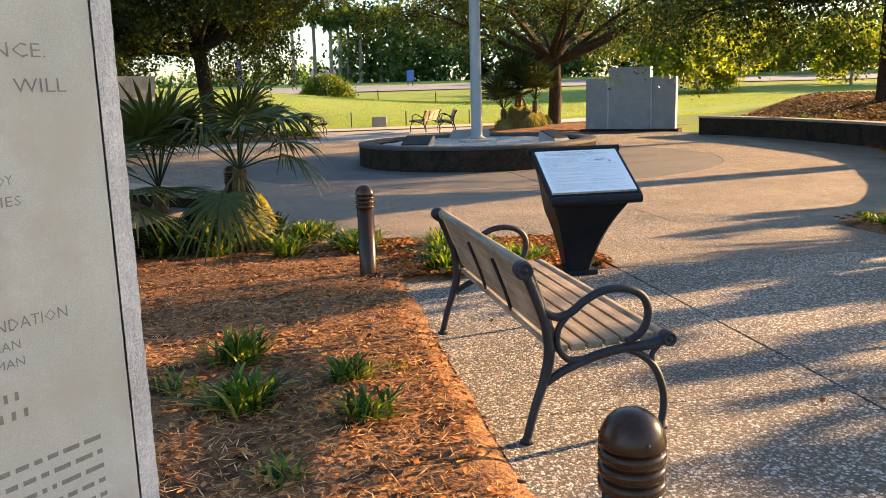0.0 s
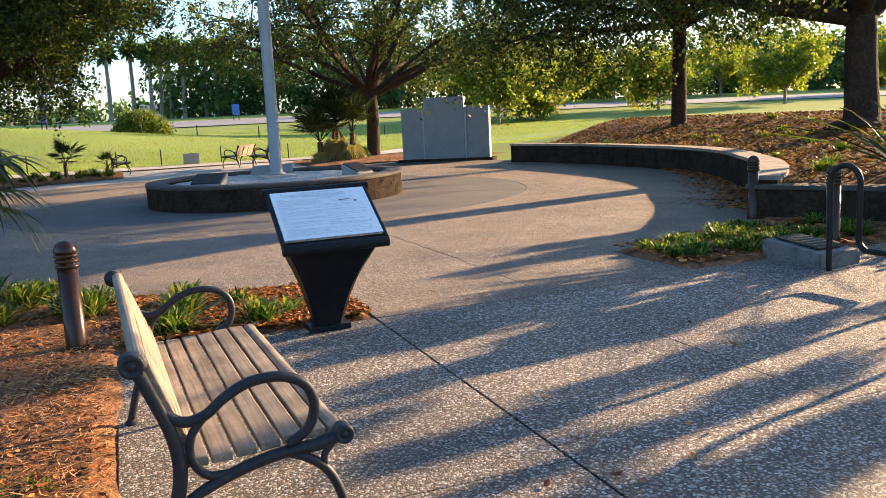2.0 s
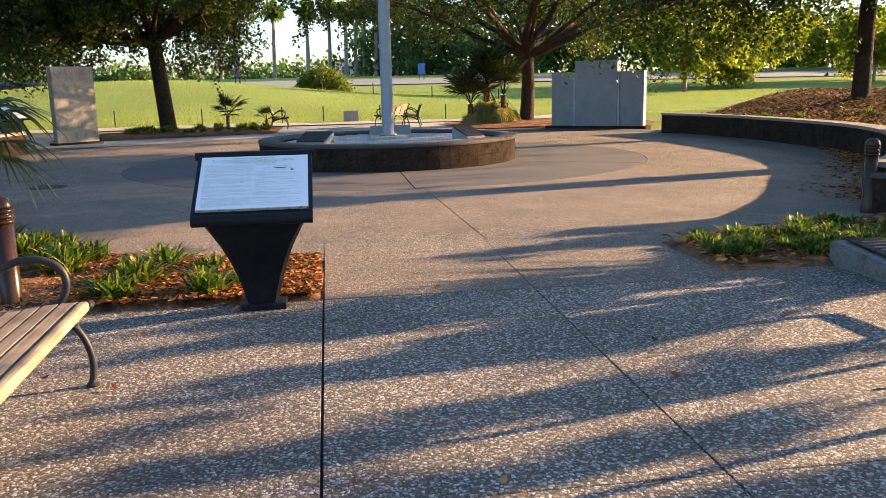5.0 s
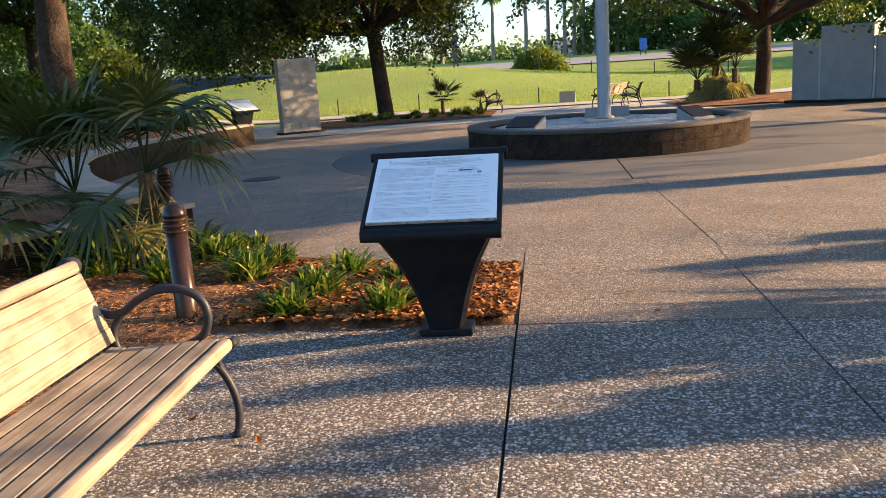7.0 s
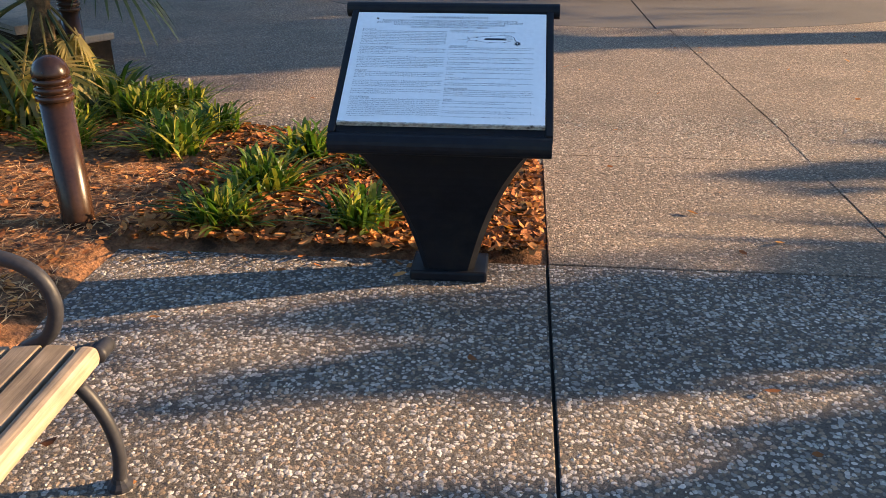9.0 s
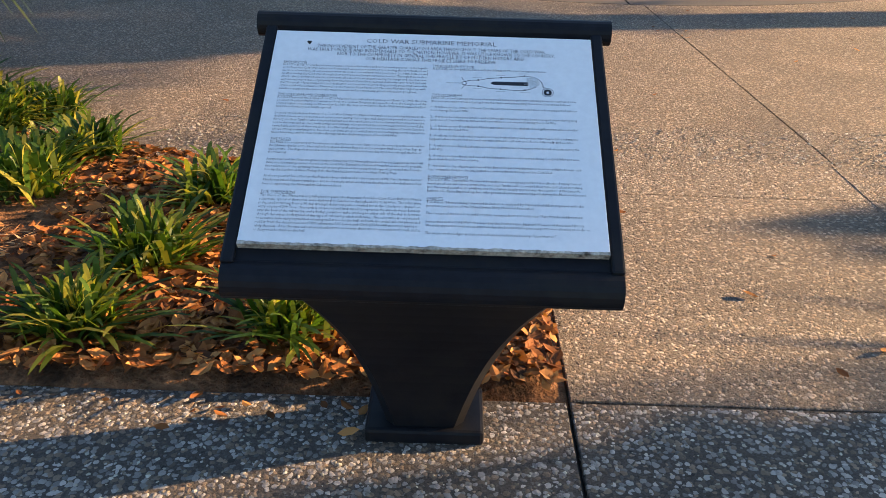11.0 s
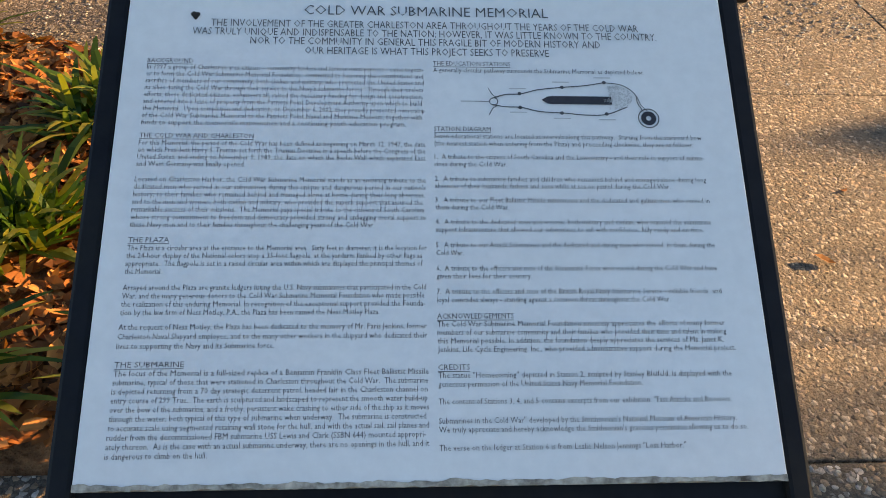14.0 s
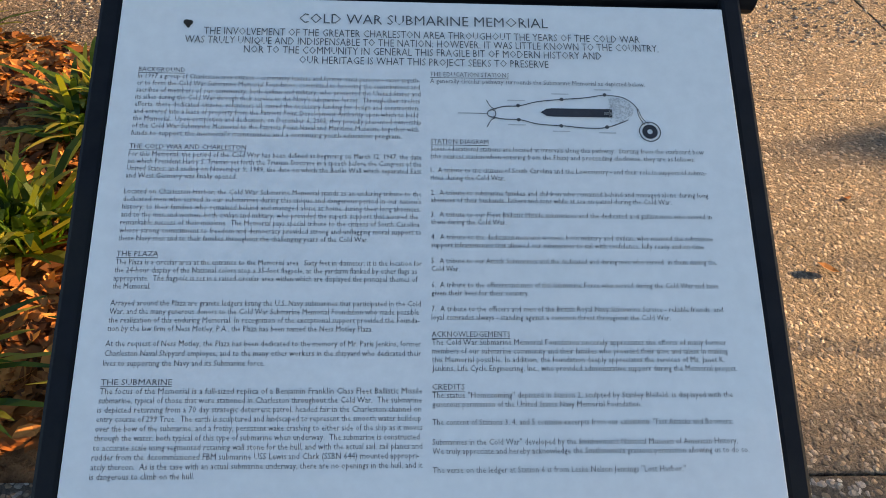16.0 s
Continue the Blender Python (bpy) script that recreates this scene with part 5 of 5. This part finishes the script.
# woods behind the road
rs = np.random.RandomState(77)
wood = []
for i in range(330):
    tx = rs.uniform(8, 190)
    ty = 116 + rs.uniform(0, 16) - 0.12 * max(0, tx - 60)
    h = rs.uniform(5, 13)
    for _ in range(10):
        p = np.array([tx, ty, land(tx, ty) + h * rs.uniform(0.05, 1.0)]) + rs.normal(size=3) * np.array([1.6, 1.6, 0.8])
        wood.append(p + rs.normal(size=(22, 3)) * 0.8)
leaf_mesh("woodland", np.concatenate(wood), 0.5, WOOD_L, None, 5)
tagged(bpy.data.objects["woodland"], "dark green wood beyond the road", "woodland", kind="stuff")
wood = []
for i in range(120):
    tx = rs.uniform(-190, 8)
    ty = 190 + rs.uniform(0, 20)
    h = rs.uniform(3.5, 8) * (1.5 if tx < -70 else 0.4)
    for _ in range(9):
        p = np.array([tx, ty, land(tx, ty) + h * rs.uniform(0.05, 1.0)]) + rs.normal(size=3) * np.array([3, 2, 0.8])
        wood.append(p + rs.normal(size=(16, 3)) * 1.2)
leaf_mesh("far_woodland", np.concatenate(wood), 0.7, WOOD_L, None, 6)
tagged(bpy.data.objects["far_woodland"], "hazy green trees on the skyline", "woodland", kind="stuff")


def shrub(x, y, z, rx, ry, h, n, size, seed, label):
    rs = np.random.RandomState(seed)
    t = thing("shrub", label, "bush", m=pose(x, y, z))
    a = rs.normal(size=(n // 18, 3))
    a /= np.linalg.norm(a, axis=1)[:, None]
    a[:, 2] = np.abs(a[:, 2])
    c = a * rs.uniform(0.62, 1.0, (len(a), 1)) * np.array([rx, ry, h])
    c = np.repeat(c, 18, axis=0) + rs.normal(size=(len(c) * 18, 3)) * 0.11 * h
    leaf_mesh("crown", np.maximum(c, [-99, -99, 0.02]), size, BUSH_L, t, seed)
    v, f = [], []
    for k in range(6):
        tube(v, f, [(0, 0, -0.05), (0.3 * rx * math.cos(k), 0.3 * ry * math.sin(k), h * 0.6)], [0.06, 0.02], 6)
    mesh_ob("stems", v, f, BARK, t)


shrub(3.1, 62, land(3.1, 62) - 0.2, 1.85, 1.6, 1.75, 16000, 0.11, 3, "round clipped green bush on the lawn")
shrub(-8.5, 24.0, 0.75, 1.0, 1.0, 1.9, 9000, 0.09, 4, "rounded bush with sunlit yellow-green leaves")
shrub(-16.5, 31, 0.7, 2.2, 1.8, 2.0, 7000, 0.12, 9, "dark leafy bush under the trees")

# palms
fan_palm(-0.15, 8.75, 0.03, 0.8, 16, 0.72, 5, (0.03, 0), 20, el=(-25, 80), droop=(0.3, 1.0))
fan_palm(-0.92, 9.0, 0.05, 0.6, 11, 0.8, 8, (-0.05, 0), 5, el=(10, 80), droop=(0.15, 0.7))
fan_palm(-1.5, 8.2, 0.05, 0.4, 10, 0.72, 9, (0, 0), 4, el=(10, 80), droop=(0.15, 0.7))
for k, (px, py, sc) in enumerate(((10.5, 7.75, 1.0), (10.95, 7.15, 1.1))):
    yu = thing("yucca", "spiky strap-leaved plant above the low wall", "plant", "strap-leaved plants", m=Matrix.LocRotScale((px - 0.25, py + 0.1, 0.45), Euler((0, 0, k * 2.0)), (sc * 1.3, sc * 1.3, sc * 1.3)))
    q = random.Random(40 + k)
    for j in range(46):
        a, e, L = q.uniform(0, 6.28), radians(q.uniform(28, 86)), q.uniform(0.7, 1.25)
        d, sd2 = Vector((math.cos(a), math.sin(a), 0)), Vector((-math.sin(a), math.cos(a), 0))
        v, f = [], []
        for i, u in enumerate((0, 0.3, 0.6, 0.85, 1.0)):
            c = d * math.cos(e) * L * u * (1 + 0.25 * u) + Vector((0, 0, 0.12 + math.sin(e) * L * (u - 0.3 * u ** 2.6)))
            wd = (0.022, 0.03, 0.026, 0.014, 0.002)[i]
            v += [c - sd2 * wd, c + Vector((0, 0, -0.008)), c + sd2 * wd]
        for i in range(4):
            for h in (0, 1):
                b0 = i * 3 + h
                f.append((b0, b0 + 1, b0 + 4, b0 + 3))
        mesh_ob("leaf", v, f, PALM_D if j % 7 == 0 else (BLADE_L if j % 2 else PALM_L), yu)
    v, f = lathe([(0.09, -0.3), (0.1, 0.1), (0.05, 0.22)], 9)
    mesh_ob("stem", v, f, PALM_BARK, yu)
SHAG = "tall clump of shaggy palmetto beside the oak"
fan_palm(9.2, 32.0, 0.15, 1.25, 30, 1.05, 17, (0.1, 0), 22, SHAG, 0.12, el=(38, 88), droop=(0.1, 0.5))
fan_palm(8.6, 31.8, 0.1, 0.7, 24, 1.0, 18, (0, 0), 16, SHAG, 0.1, el=(38, 88), droop=(0.1, 0.5))
fan_palm(9.8, 31.5, 0.1, 1.0, 24, 1.0, 19, (0, 0), 22, SHAG, 0.1, el=(38, 88), droop=(0.1, 0.5))
fan_palm(-0.35, 32.3, 0.08, 0.5, 13, 0.62, 20, (0, 0), 0, "small palmetto in the far bed", 0.06, el=(10, 88), droop=(0.05, 0.3))
fan_palm(1.0, 32.9, 0.08, 0.3, 9, 0.4, 22, (0, 0), 0, "small low palmetto in the far bed", 0.05, el=(10, 88), droop=(0.05, 0.3))


# ---- lily turf ----
def turf_mesh(seed, blades, h):
    r = random.Random(seed)
    v, f = [], []
    for i in range(blades):
        a = r.uniform(0, 2 * math.pi)
        el = radians(r.uniform(35, 88))
        L = h * r.uniform(0.65, 1.25)
        d = Vector((math.cos(a), math.sin(a), 0))
        s = Vector((-d.y, d.x, 0))
        p0 = Vector((r.gauss(0, 0.045), r.gauss(0, 0.045), -0.01))
        w = r.uniform(0.006, 0.0115)
        b = len(v)
        for k, q in enumerate((0, 0.4, 0.72, 0.9, 1.0)):
            out = d * math.cos(el) * L * q * (1 + 0.35 * q)
            z = math.sin(el) * L * (q - 0.42 * q ** 2.4)
            c = p0 + out + Vector((0, 0, z))
            ww = s * w * (0.8, 1.0, 0.9, 0.6, 0.08)[k]
            v.extend([c + ww, c - ww])
        for k in range(4):
            f.append((b + 2 * k, b + 2 * k + 1, b + 2 * k + 3, b + 2 * k + 2))
    me = bpy.data.meshes.new("blades")
    me.from_pydata([tuple(q) for q in v], [], f)
    me.materials.append(BLADE_L)
    return me


TURF = [turf_mesh(s, n, h) for s, n, h in ((1, 170, 0.27), (2, 140, 0.24), (3, 110, 0.22), (4, 40, 0.19))]


def clump(x, y, z, k, scale, turn):
    t = thing("lily_turf", "tuft of strappy green lily turf in leaf mulch", "plant", "lily turf tufts", m=Matrix.LocRotScale((x, y, z), Euler((0, 0, turn)), (scale * 1.02, scale * 1.02, scale * 1.12)))
    ob = new("leaf_tuft", TURF[k])
    ob.parent = t
    tagged(ob, "narrow arching green blades", kind="stuff")


rr = random.Random(12)
for x, y, k, s in ((0.51, 8.66, 0, 1.2), (1.04, 7.95, 0, 1.25), (1.12, 8.4, 1, 1.15), (1.74, 7.35, 0, 1.15), (1.67, 6.9, 0, 1.05), (1.83, 7.92, 1, 1.2), (2.32, 6.93, 0, 1.05), (2.57, 7.12, 2, 0.9), (2.25, 7.75, 2, 0.9),
                   (0.07, 4.71, 0, 1.05), (0.13, 3.95, 0, 1.05), (0.68, 4.26, 1, 0.85), (0.72, 3.72, 2, 1.0), (-0.23, 4.3, 3, 1.0), (0.33, 7.97, 0, 1.1), (0.51, 8.9, 0, 1.1), (0.89, 8.25, 1, 1.1), (0.2, 8.4, 1, 1.0), (0.7, 9.0, 1, 1.1), (-0.35, 8.2, 1, 1.0), (-0.9, 8.35, 2, 1.1), (0.32, 3.15, 3, 0.8), (0.95, 4.35, 3, 0.6)):
    clump(x, y, 0.02, k, s, rr.uniform(0, 6.3))
for x, y, s in ((-0.35, 8.5, 2.3), (-0.8, 8.6, 2.2), (0.12, 8.95, 1.9), (-1.2, 8.9, 2.3)):
    clump(x, y, 0.03, 2, s, rr.uniform(0, 6.3))
for i in range(46):
    x = rr.uniform(6.4, 9.4)
    y = rr.uniform(6.95, CY - math.sqrt((R_PLAZA + 0.4) ** 2 - (x - CX) ** 2) - 0.05) if x < 8.4 else rr.uniform(6.95, 8.4)
    if (x - 7.32) ** 2 + (y - 6.45) ** 2 > 0.36 and (x - 8.35) ** 2 + (y - 7.12) ** 2 > 0.05:
        clump(x, y, 0.02, rr.choice((1, 1, 2, 2)), rr.uniform(0.6, 0.95), rr.uniform(0, 6.3))
for i in range(40):
    a, w = rr.uniform(-60, 20), rr.uniform(0.6, 5.5)
    r0 = R_WALL + side_growth(a) + w
    clump(CX + r0 * math.cos(radians(a)), CY + r0 * math.sin(radians(a)), 0.46 + 0.62 * smooth(0, 6.75, w), rr.choice((2, 3, 3)), rr.uniform(0.7, 1.2), rr.uniform(0, 6.3))
for i in range(26):
    clump(rr.uniform(-4.5, 1.3), rr.uniform(30.2, 32.8), 0.06, rr.choice((0, 1)), rr.uniform(0.9, 1.5), rr.uniform(0, 6.3))


# ---- fallen leaves and pine straw ----
def litter(name, spots, size, material, seed, label, thick=0.3, long=1.7):
    """Curled leaves lying about, each a folded blade of six faces' worth of outline."""
    rs = np.random.RandomState(seed)
    v, f = [], []
    for (x, y, z) in spots:
        a = rs.uniform(0, 2 * math.pi)
        s = size * rs.uniform(0.55, 1.25)
        d = np.array([math.cos(a), math.sin(a), rs.uniform(-thick, thick)])
        e = np.array([-math.sin(a), math.cos(a), rs.uniform(-thick, thick)])
        curl = rs.uniform(-0.25, 0.45) * s
        c = np.array([x, y, z + 0.006 + 0.012 * rs.rand()])
        b = len(v)
        up = np.array([0, 0, 1.0])
        v += [c - d * s * long / 2 + up * abs(curl) * 0.4, c - d * s * 0.3 + e * s * 0.4 + up * curl * 0.6, c - d * s * 0.3 - e * s * 0.4 + up * curl * 0.6,
              c + d * s * 0.35 + e * s * 0.36 + up * curl * 0.5, c + d * s * 0.35 - e * s * 0.36 + up * curl * 0.5, c + d * s * long / 2 + up * abs(curl) * 0.6,
              c - d * s * 0.3, c + d * s * 0.35]
        f += [(b, b + 1, b + 6), (b, b + 6, b + 2), (b + 1, b + 3, b + 7, b + 6), (b + 6, b + 7, b + 4, b + 2), (b + 3, b + 5, b + 7), (b + 7, b + 5, b + 4)]
    ob = mesh_ob(name, v, f, material)
    return tagged(ob, label, "fallen leaves", kind="stuff")


rs = np.random.RandomState(4)


def arc_y(x, m=0.0):
    return CY - math.sqrt((R_PLAZA + 0.38) ** 2 - (x - CX) ** 2) - m


spots = []
for i in range(6500):
    x = rs.uniform(1.25, 3.15)
    spots.append((x, rs.uniform(6.68, arc_y(x) + 0.02), 0.045))
litter("leaf_litter", spots, 0.037, LITTER_L, 1, "orange-brown fallen leaves in the sign's bed", 0.55)
spots = []
for i in range(9000):
    x = rs.uniform(-2.6, 1.25)
    spots.append((x, rs.uniform(2.0, arc_y(min(x, 1.2))), 0.05))
litter("leaf_litter", spots, 0.03, LITTER_L, 2, "brown fallen leaves over the bench bed", 0.3)
spots = [(rs.uniform(-2.2, 1.26), rs.uniform(1.6, 7.6), 0.052) for i in range(22000)]
litter("pine_straw", spots, 0.008, NEEDLE_L, 3, "red-brown pine straw over the bed", 0.2, 10.0)
spots = []
for i in range(12000):
    a, w = rs.uniform(-62, 32), rs.uniform(0.2, 7.5) ** 1.0
    r0 = R_WALL + 0.3 + side_growth(a) + w
    spots.append((CX + r0 * math.cos(radians(a)), CY + r0 * math.sin(radians(a)), 0.48 + 0.62 * smooth(0, 6.75, w)))
litter("leaf_litter", spots, 0.075, LITTER_D, 5, "brown fallen leaves on the raised bed", 0.6)
spots = []
for i in range(1300):
    a = rs.uniform(-58, -5)
    r0 = R_WALL + side_growth(a) - 0.02 - abs(rs.normal()) * 0.42 * smooth(0, -30, a)
    spots.append((CX + r0 * math.cos(radians(a)), CY + r0 * math.sin(radians(a)), 0.0))
for i in range(900):
    x = rs.uniform(6.35, 9.3)
    spots.append((x, rs.uniform(6.9, 8.6) if x > 8.3 else rs.uniform(6.9, arc_y(x) + 0.05), 0.045))
litter("leaf_litter", spots, 0.06, LITTER_L, 6, "dry leaves drifted along the low wall")
spots = [(rs.uniform(1.3, 8), rs.uniform(1.5, 13), 0.0) for i in range(130)] + [(rs.uniform(1.3, 3.1), 6.62 - abs(rs.normal()) * 0.08, 0.0) for i in range(16)]
litter("leaf_litter", spots, 0.032, LITTER_L, 7, "scattered dry leaves on the paving")

# ---- shell chips standing proud of the nearest paving ----
rs = np.random.RandomState(52)
v, f = [], []
for i in range(24000):
    x, y = 1.32 + 4.3 * rs.rand(), 3.6 + 5.6 * rs.rand() ** 0.8
    if abs(x - 3.17) < 0.022 or abs(y - 6.66) < 0.02 or abs(y - 8.21) < 0.012 or abs(x - 4.72) < 0.012 or (x < 3.2 and 6.6 < y < arc_y(x) + 0.1) or abs(y - 3.62) < 0.015:
        continue
    if 2.58 < x < 2.95 and 6.42 < y < 6.68:
        continue
    w, a0, st, tall = rs.uniform(0.004, 0.0105), rs.uniform(0, 6.28), rs.uniform(0.45, 1.0), rs.uniform(0.0022, 0.0052)
    z0, b = (0.002 if y > 8.2 else -0.001), len(v)
    for k in range(5):
        a = a0 + 1.2566 * k + rs.uniform(-0.25, 0.25)
        ex, ey = w * math.cos(a), w * st * math.sin(a)
        v.append((x + ex * math.cos(a0) - ey * math.sin(a0), y + ex * math.sin(a0) + ey * math.cos(a0), z0))
    v.append((x + rs.uniform(-0.3, 0.3) * w, y + rs.uniform(-0.3, 0.3) * w, z0 + tall))
    f += [(b + k, b + (k + 1) % 5, b + 5) for k in range(5)]
tagged(mesh_ob("shell_chips", v, f, CHIP), "pale oyster-shell chips set in the paving", "paving chips", kind="stuff")

# ---- grass on the lawn ----
rs = np.random.RandomState(31)
gx0, gy0 = rs.uniform(-34, 40, 110000), 36.9 + 40 * rs.rand(110000) ** 1.7
keep = [(x, y, land(x, y) + 0.03) for x, y in zip(gx0, gy0) if land(x, y) > -0.1 and not (36 < y < 38 and x > 11) and not (x > 10 and abs(y - (37.6 + (x - 12) * 0.6)) < 1.6)]
leaf_mesh("lawn_grass", keep, 0.028, GRASS_L, None, 8, long=3.0, upright=True)
tagged(bpy.data.objects["lawn_grass"], "short sunlit yellow-green lawn grass", "grass", kind="stuff")

# ---- far things ----
sub = thing("submarine_hull", "long low dark blue hull beyond the lawn", "memorial hull", m=pose(-24, 63, 0, 0, 0, -4))
bm = box(-22, 9, -2.5, 2.5, 0.3, 3.2, 0.4, 2)
for vv in bm.verts:
    if vv.co.x > 5 and vv.co.z > 2:
        vv.co.z -= 0.9
part("hull", bm, NAVY, sub)
for tx, ty, h, s in ((1.0, 118, 5.5, 1), (4.0, 121, 6.0, 2), (6.2, 119, 5.4, 3), (9.0, 124, 6.2, 4), (10.4, 120, 5.5, 5), (-4, 126, 6, 6), (-12, 130, 5, 7), (13.5, 122, 6, 9), (11.8, 126, 6, 10), (15.5, 124, 6, 11), (7.6, 122, 6, 12)):
    h *= 1.55
    t = thing("tall_palm", "tall slender palm beyond the road", "palm", "far palms", m=pose(tx, ty, land(tx, ty)))
    v, f = [], []
    tube(v, f, [(0, 0, -0.2), (0.1, 0, h * 0.5), (0.05 * s, 0, h)], [0.3, 0.24, 0.22], 8)
    mesh_ob("trunk", v, f, BARK_PALE, t)
    q = np.random.RandomState(s)
    a = q.normal(size=(240, 3))
    a /= np.linalg.norm(a, axis=1)[:, None]
    leaf_mesh("crown", a * q.uniform(0.4, 1.5, (240, 1)) + np.array([0.05 * s, 0, h + 0.2]), 0.45, WOOD_L, t, s, long=2.6)
for bx, by, w, d, h in ((9.5, 168, 9, 8, 2.0), (20, 156, 7, 7, 2.2)):
    hs = thing("far_building", "pale low building far beyond the road", "building", "far buildings", m=pose(bx, by, land(bx, by)))
    part("wall", box(-w / 2, w / 2, -d / 2, d / 2, -0.5, h), FAR_WALL, hs)
    bm = box(-w / 2 - 0.4, w / 2 + 0.4, -d / 2 - 0.4, d / 2 + 0.4, h, h + 1.6)
    for vv in bm.verts:
        if vv.co.z > h + 1:
            vv.co.y *= 0.15
    part("roof", bm, FAR_ROOF, hs)
    k = int(w // 3.2)
    for i in range(k):
        xx = -w / 2 + (i + 0.5) * w / k
        part("window", box(xx - 0.7, xx + 0.7, -d / 2 - 0.03, -d / 2 + 0.05, 1.0, 2.6), FAR_GLASS, hs)
for bx, by, mt, h, w, lb in ((-3.3, 66, PURPLE, 3.0, 0.42, "tall narrow violet banner on a post"), (14.2, 97, BLUE_SIGN, 1.9, 0.8, "blue roadside sign on posts"), (55.5, 97, BLUE_SIGN, 1.9, 0.9, "blue roadside sign on posts")):
    s = thing("roadside_sign", lb, "sign", m=pose(bx, by, land(bx, by)))
    part("face", box(-w / 2, w / 2, -0.04, 0.04, h * 0.35, h, 0.01), mt, s)
    for q in (-w * 0.35, w * 0.35):
        part("post", box(q - 0.04, q + 0.04, 0.05, 0.12, -0.2, h * 0.9), IRON, s)
cab = thing("utility_cabinet", "small white cabinet beside the far road", "cabinet", m=pose(-8.5, 72, land(-8.5, 72)))
part("body", box(-0.5, 0.5, -0.3, 0.3, -0.1, 1.0, 0.02), FAR_WALL, cab)
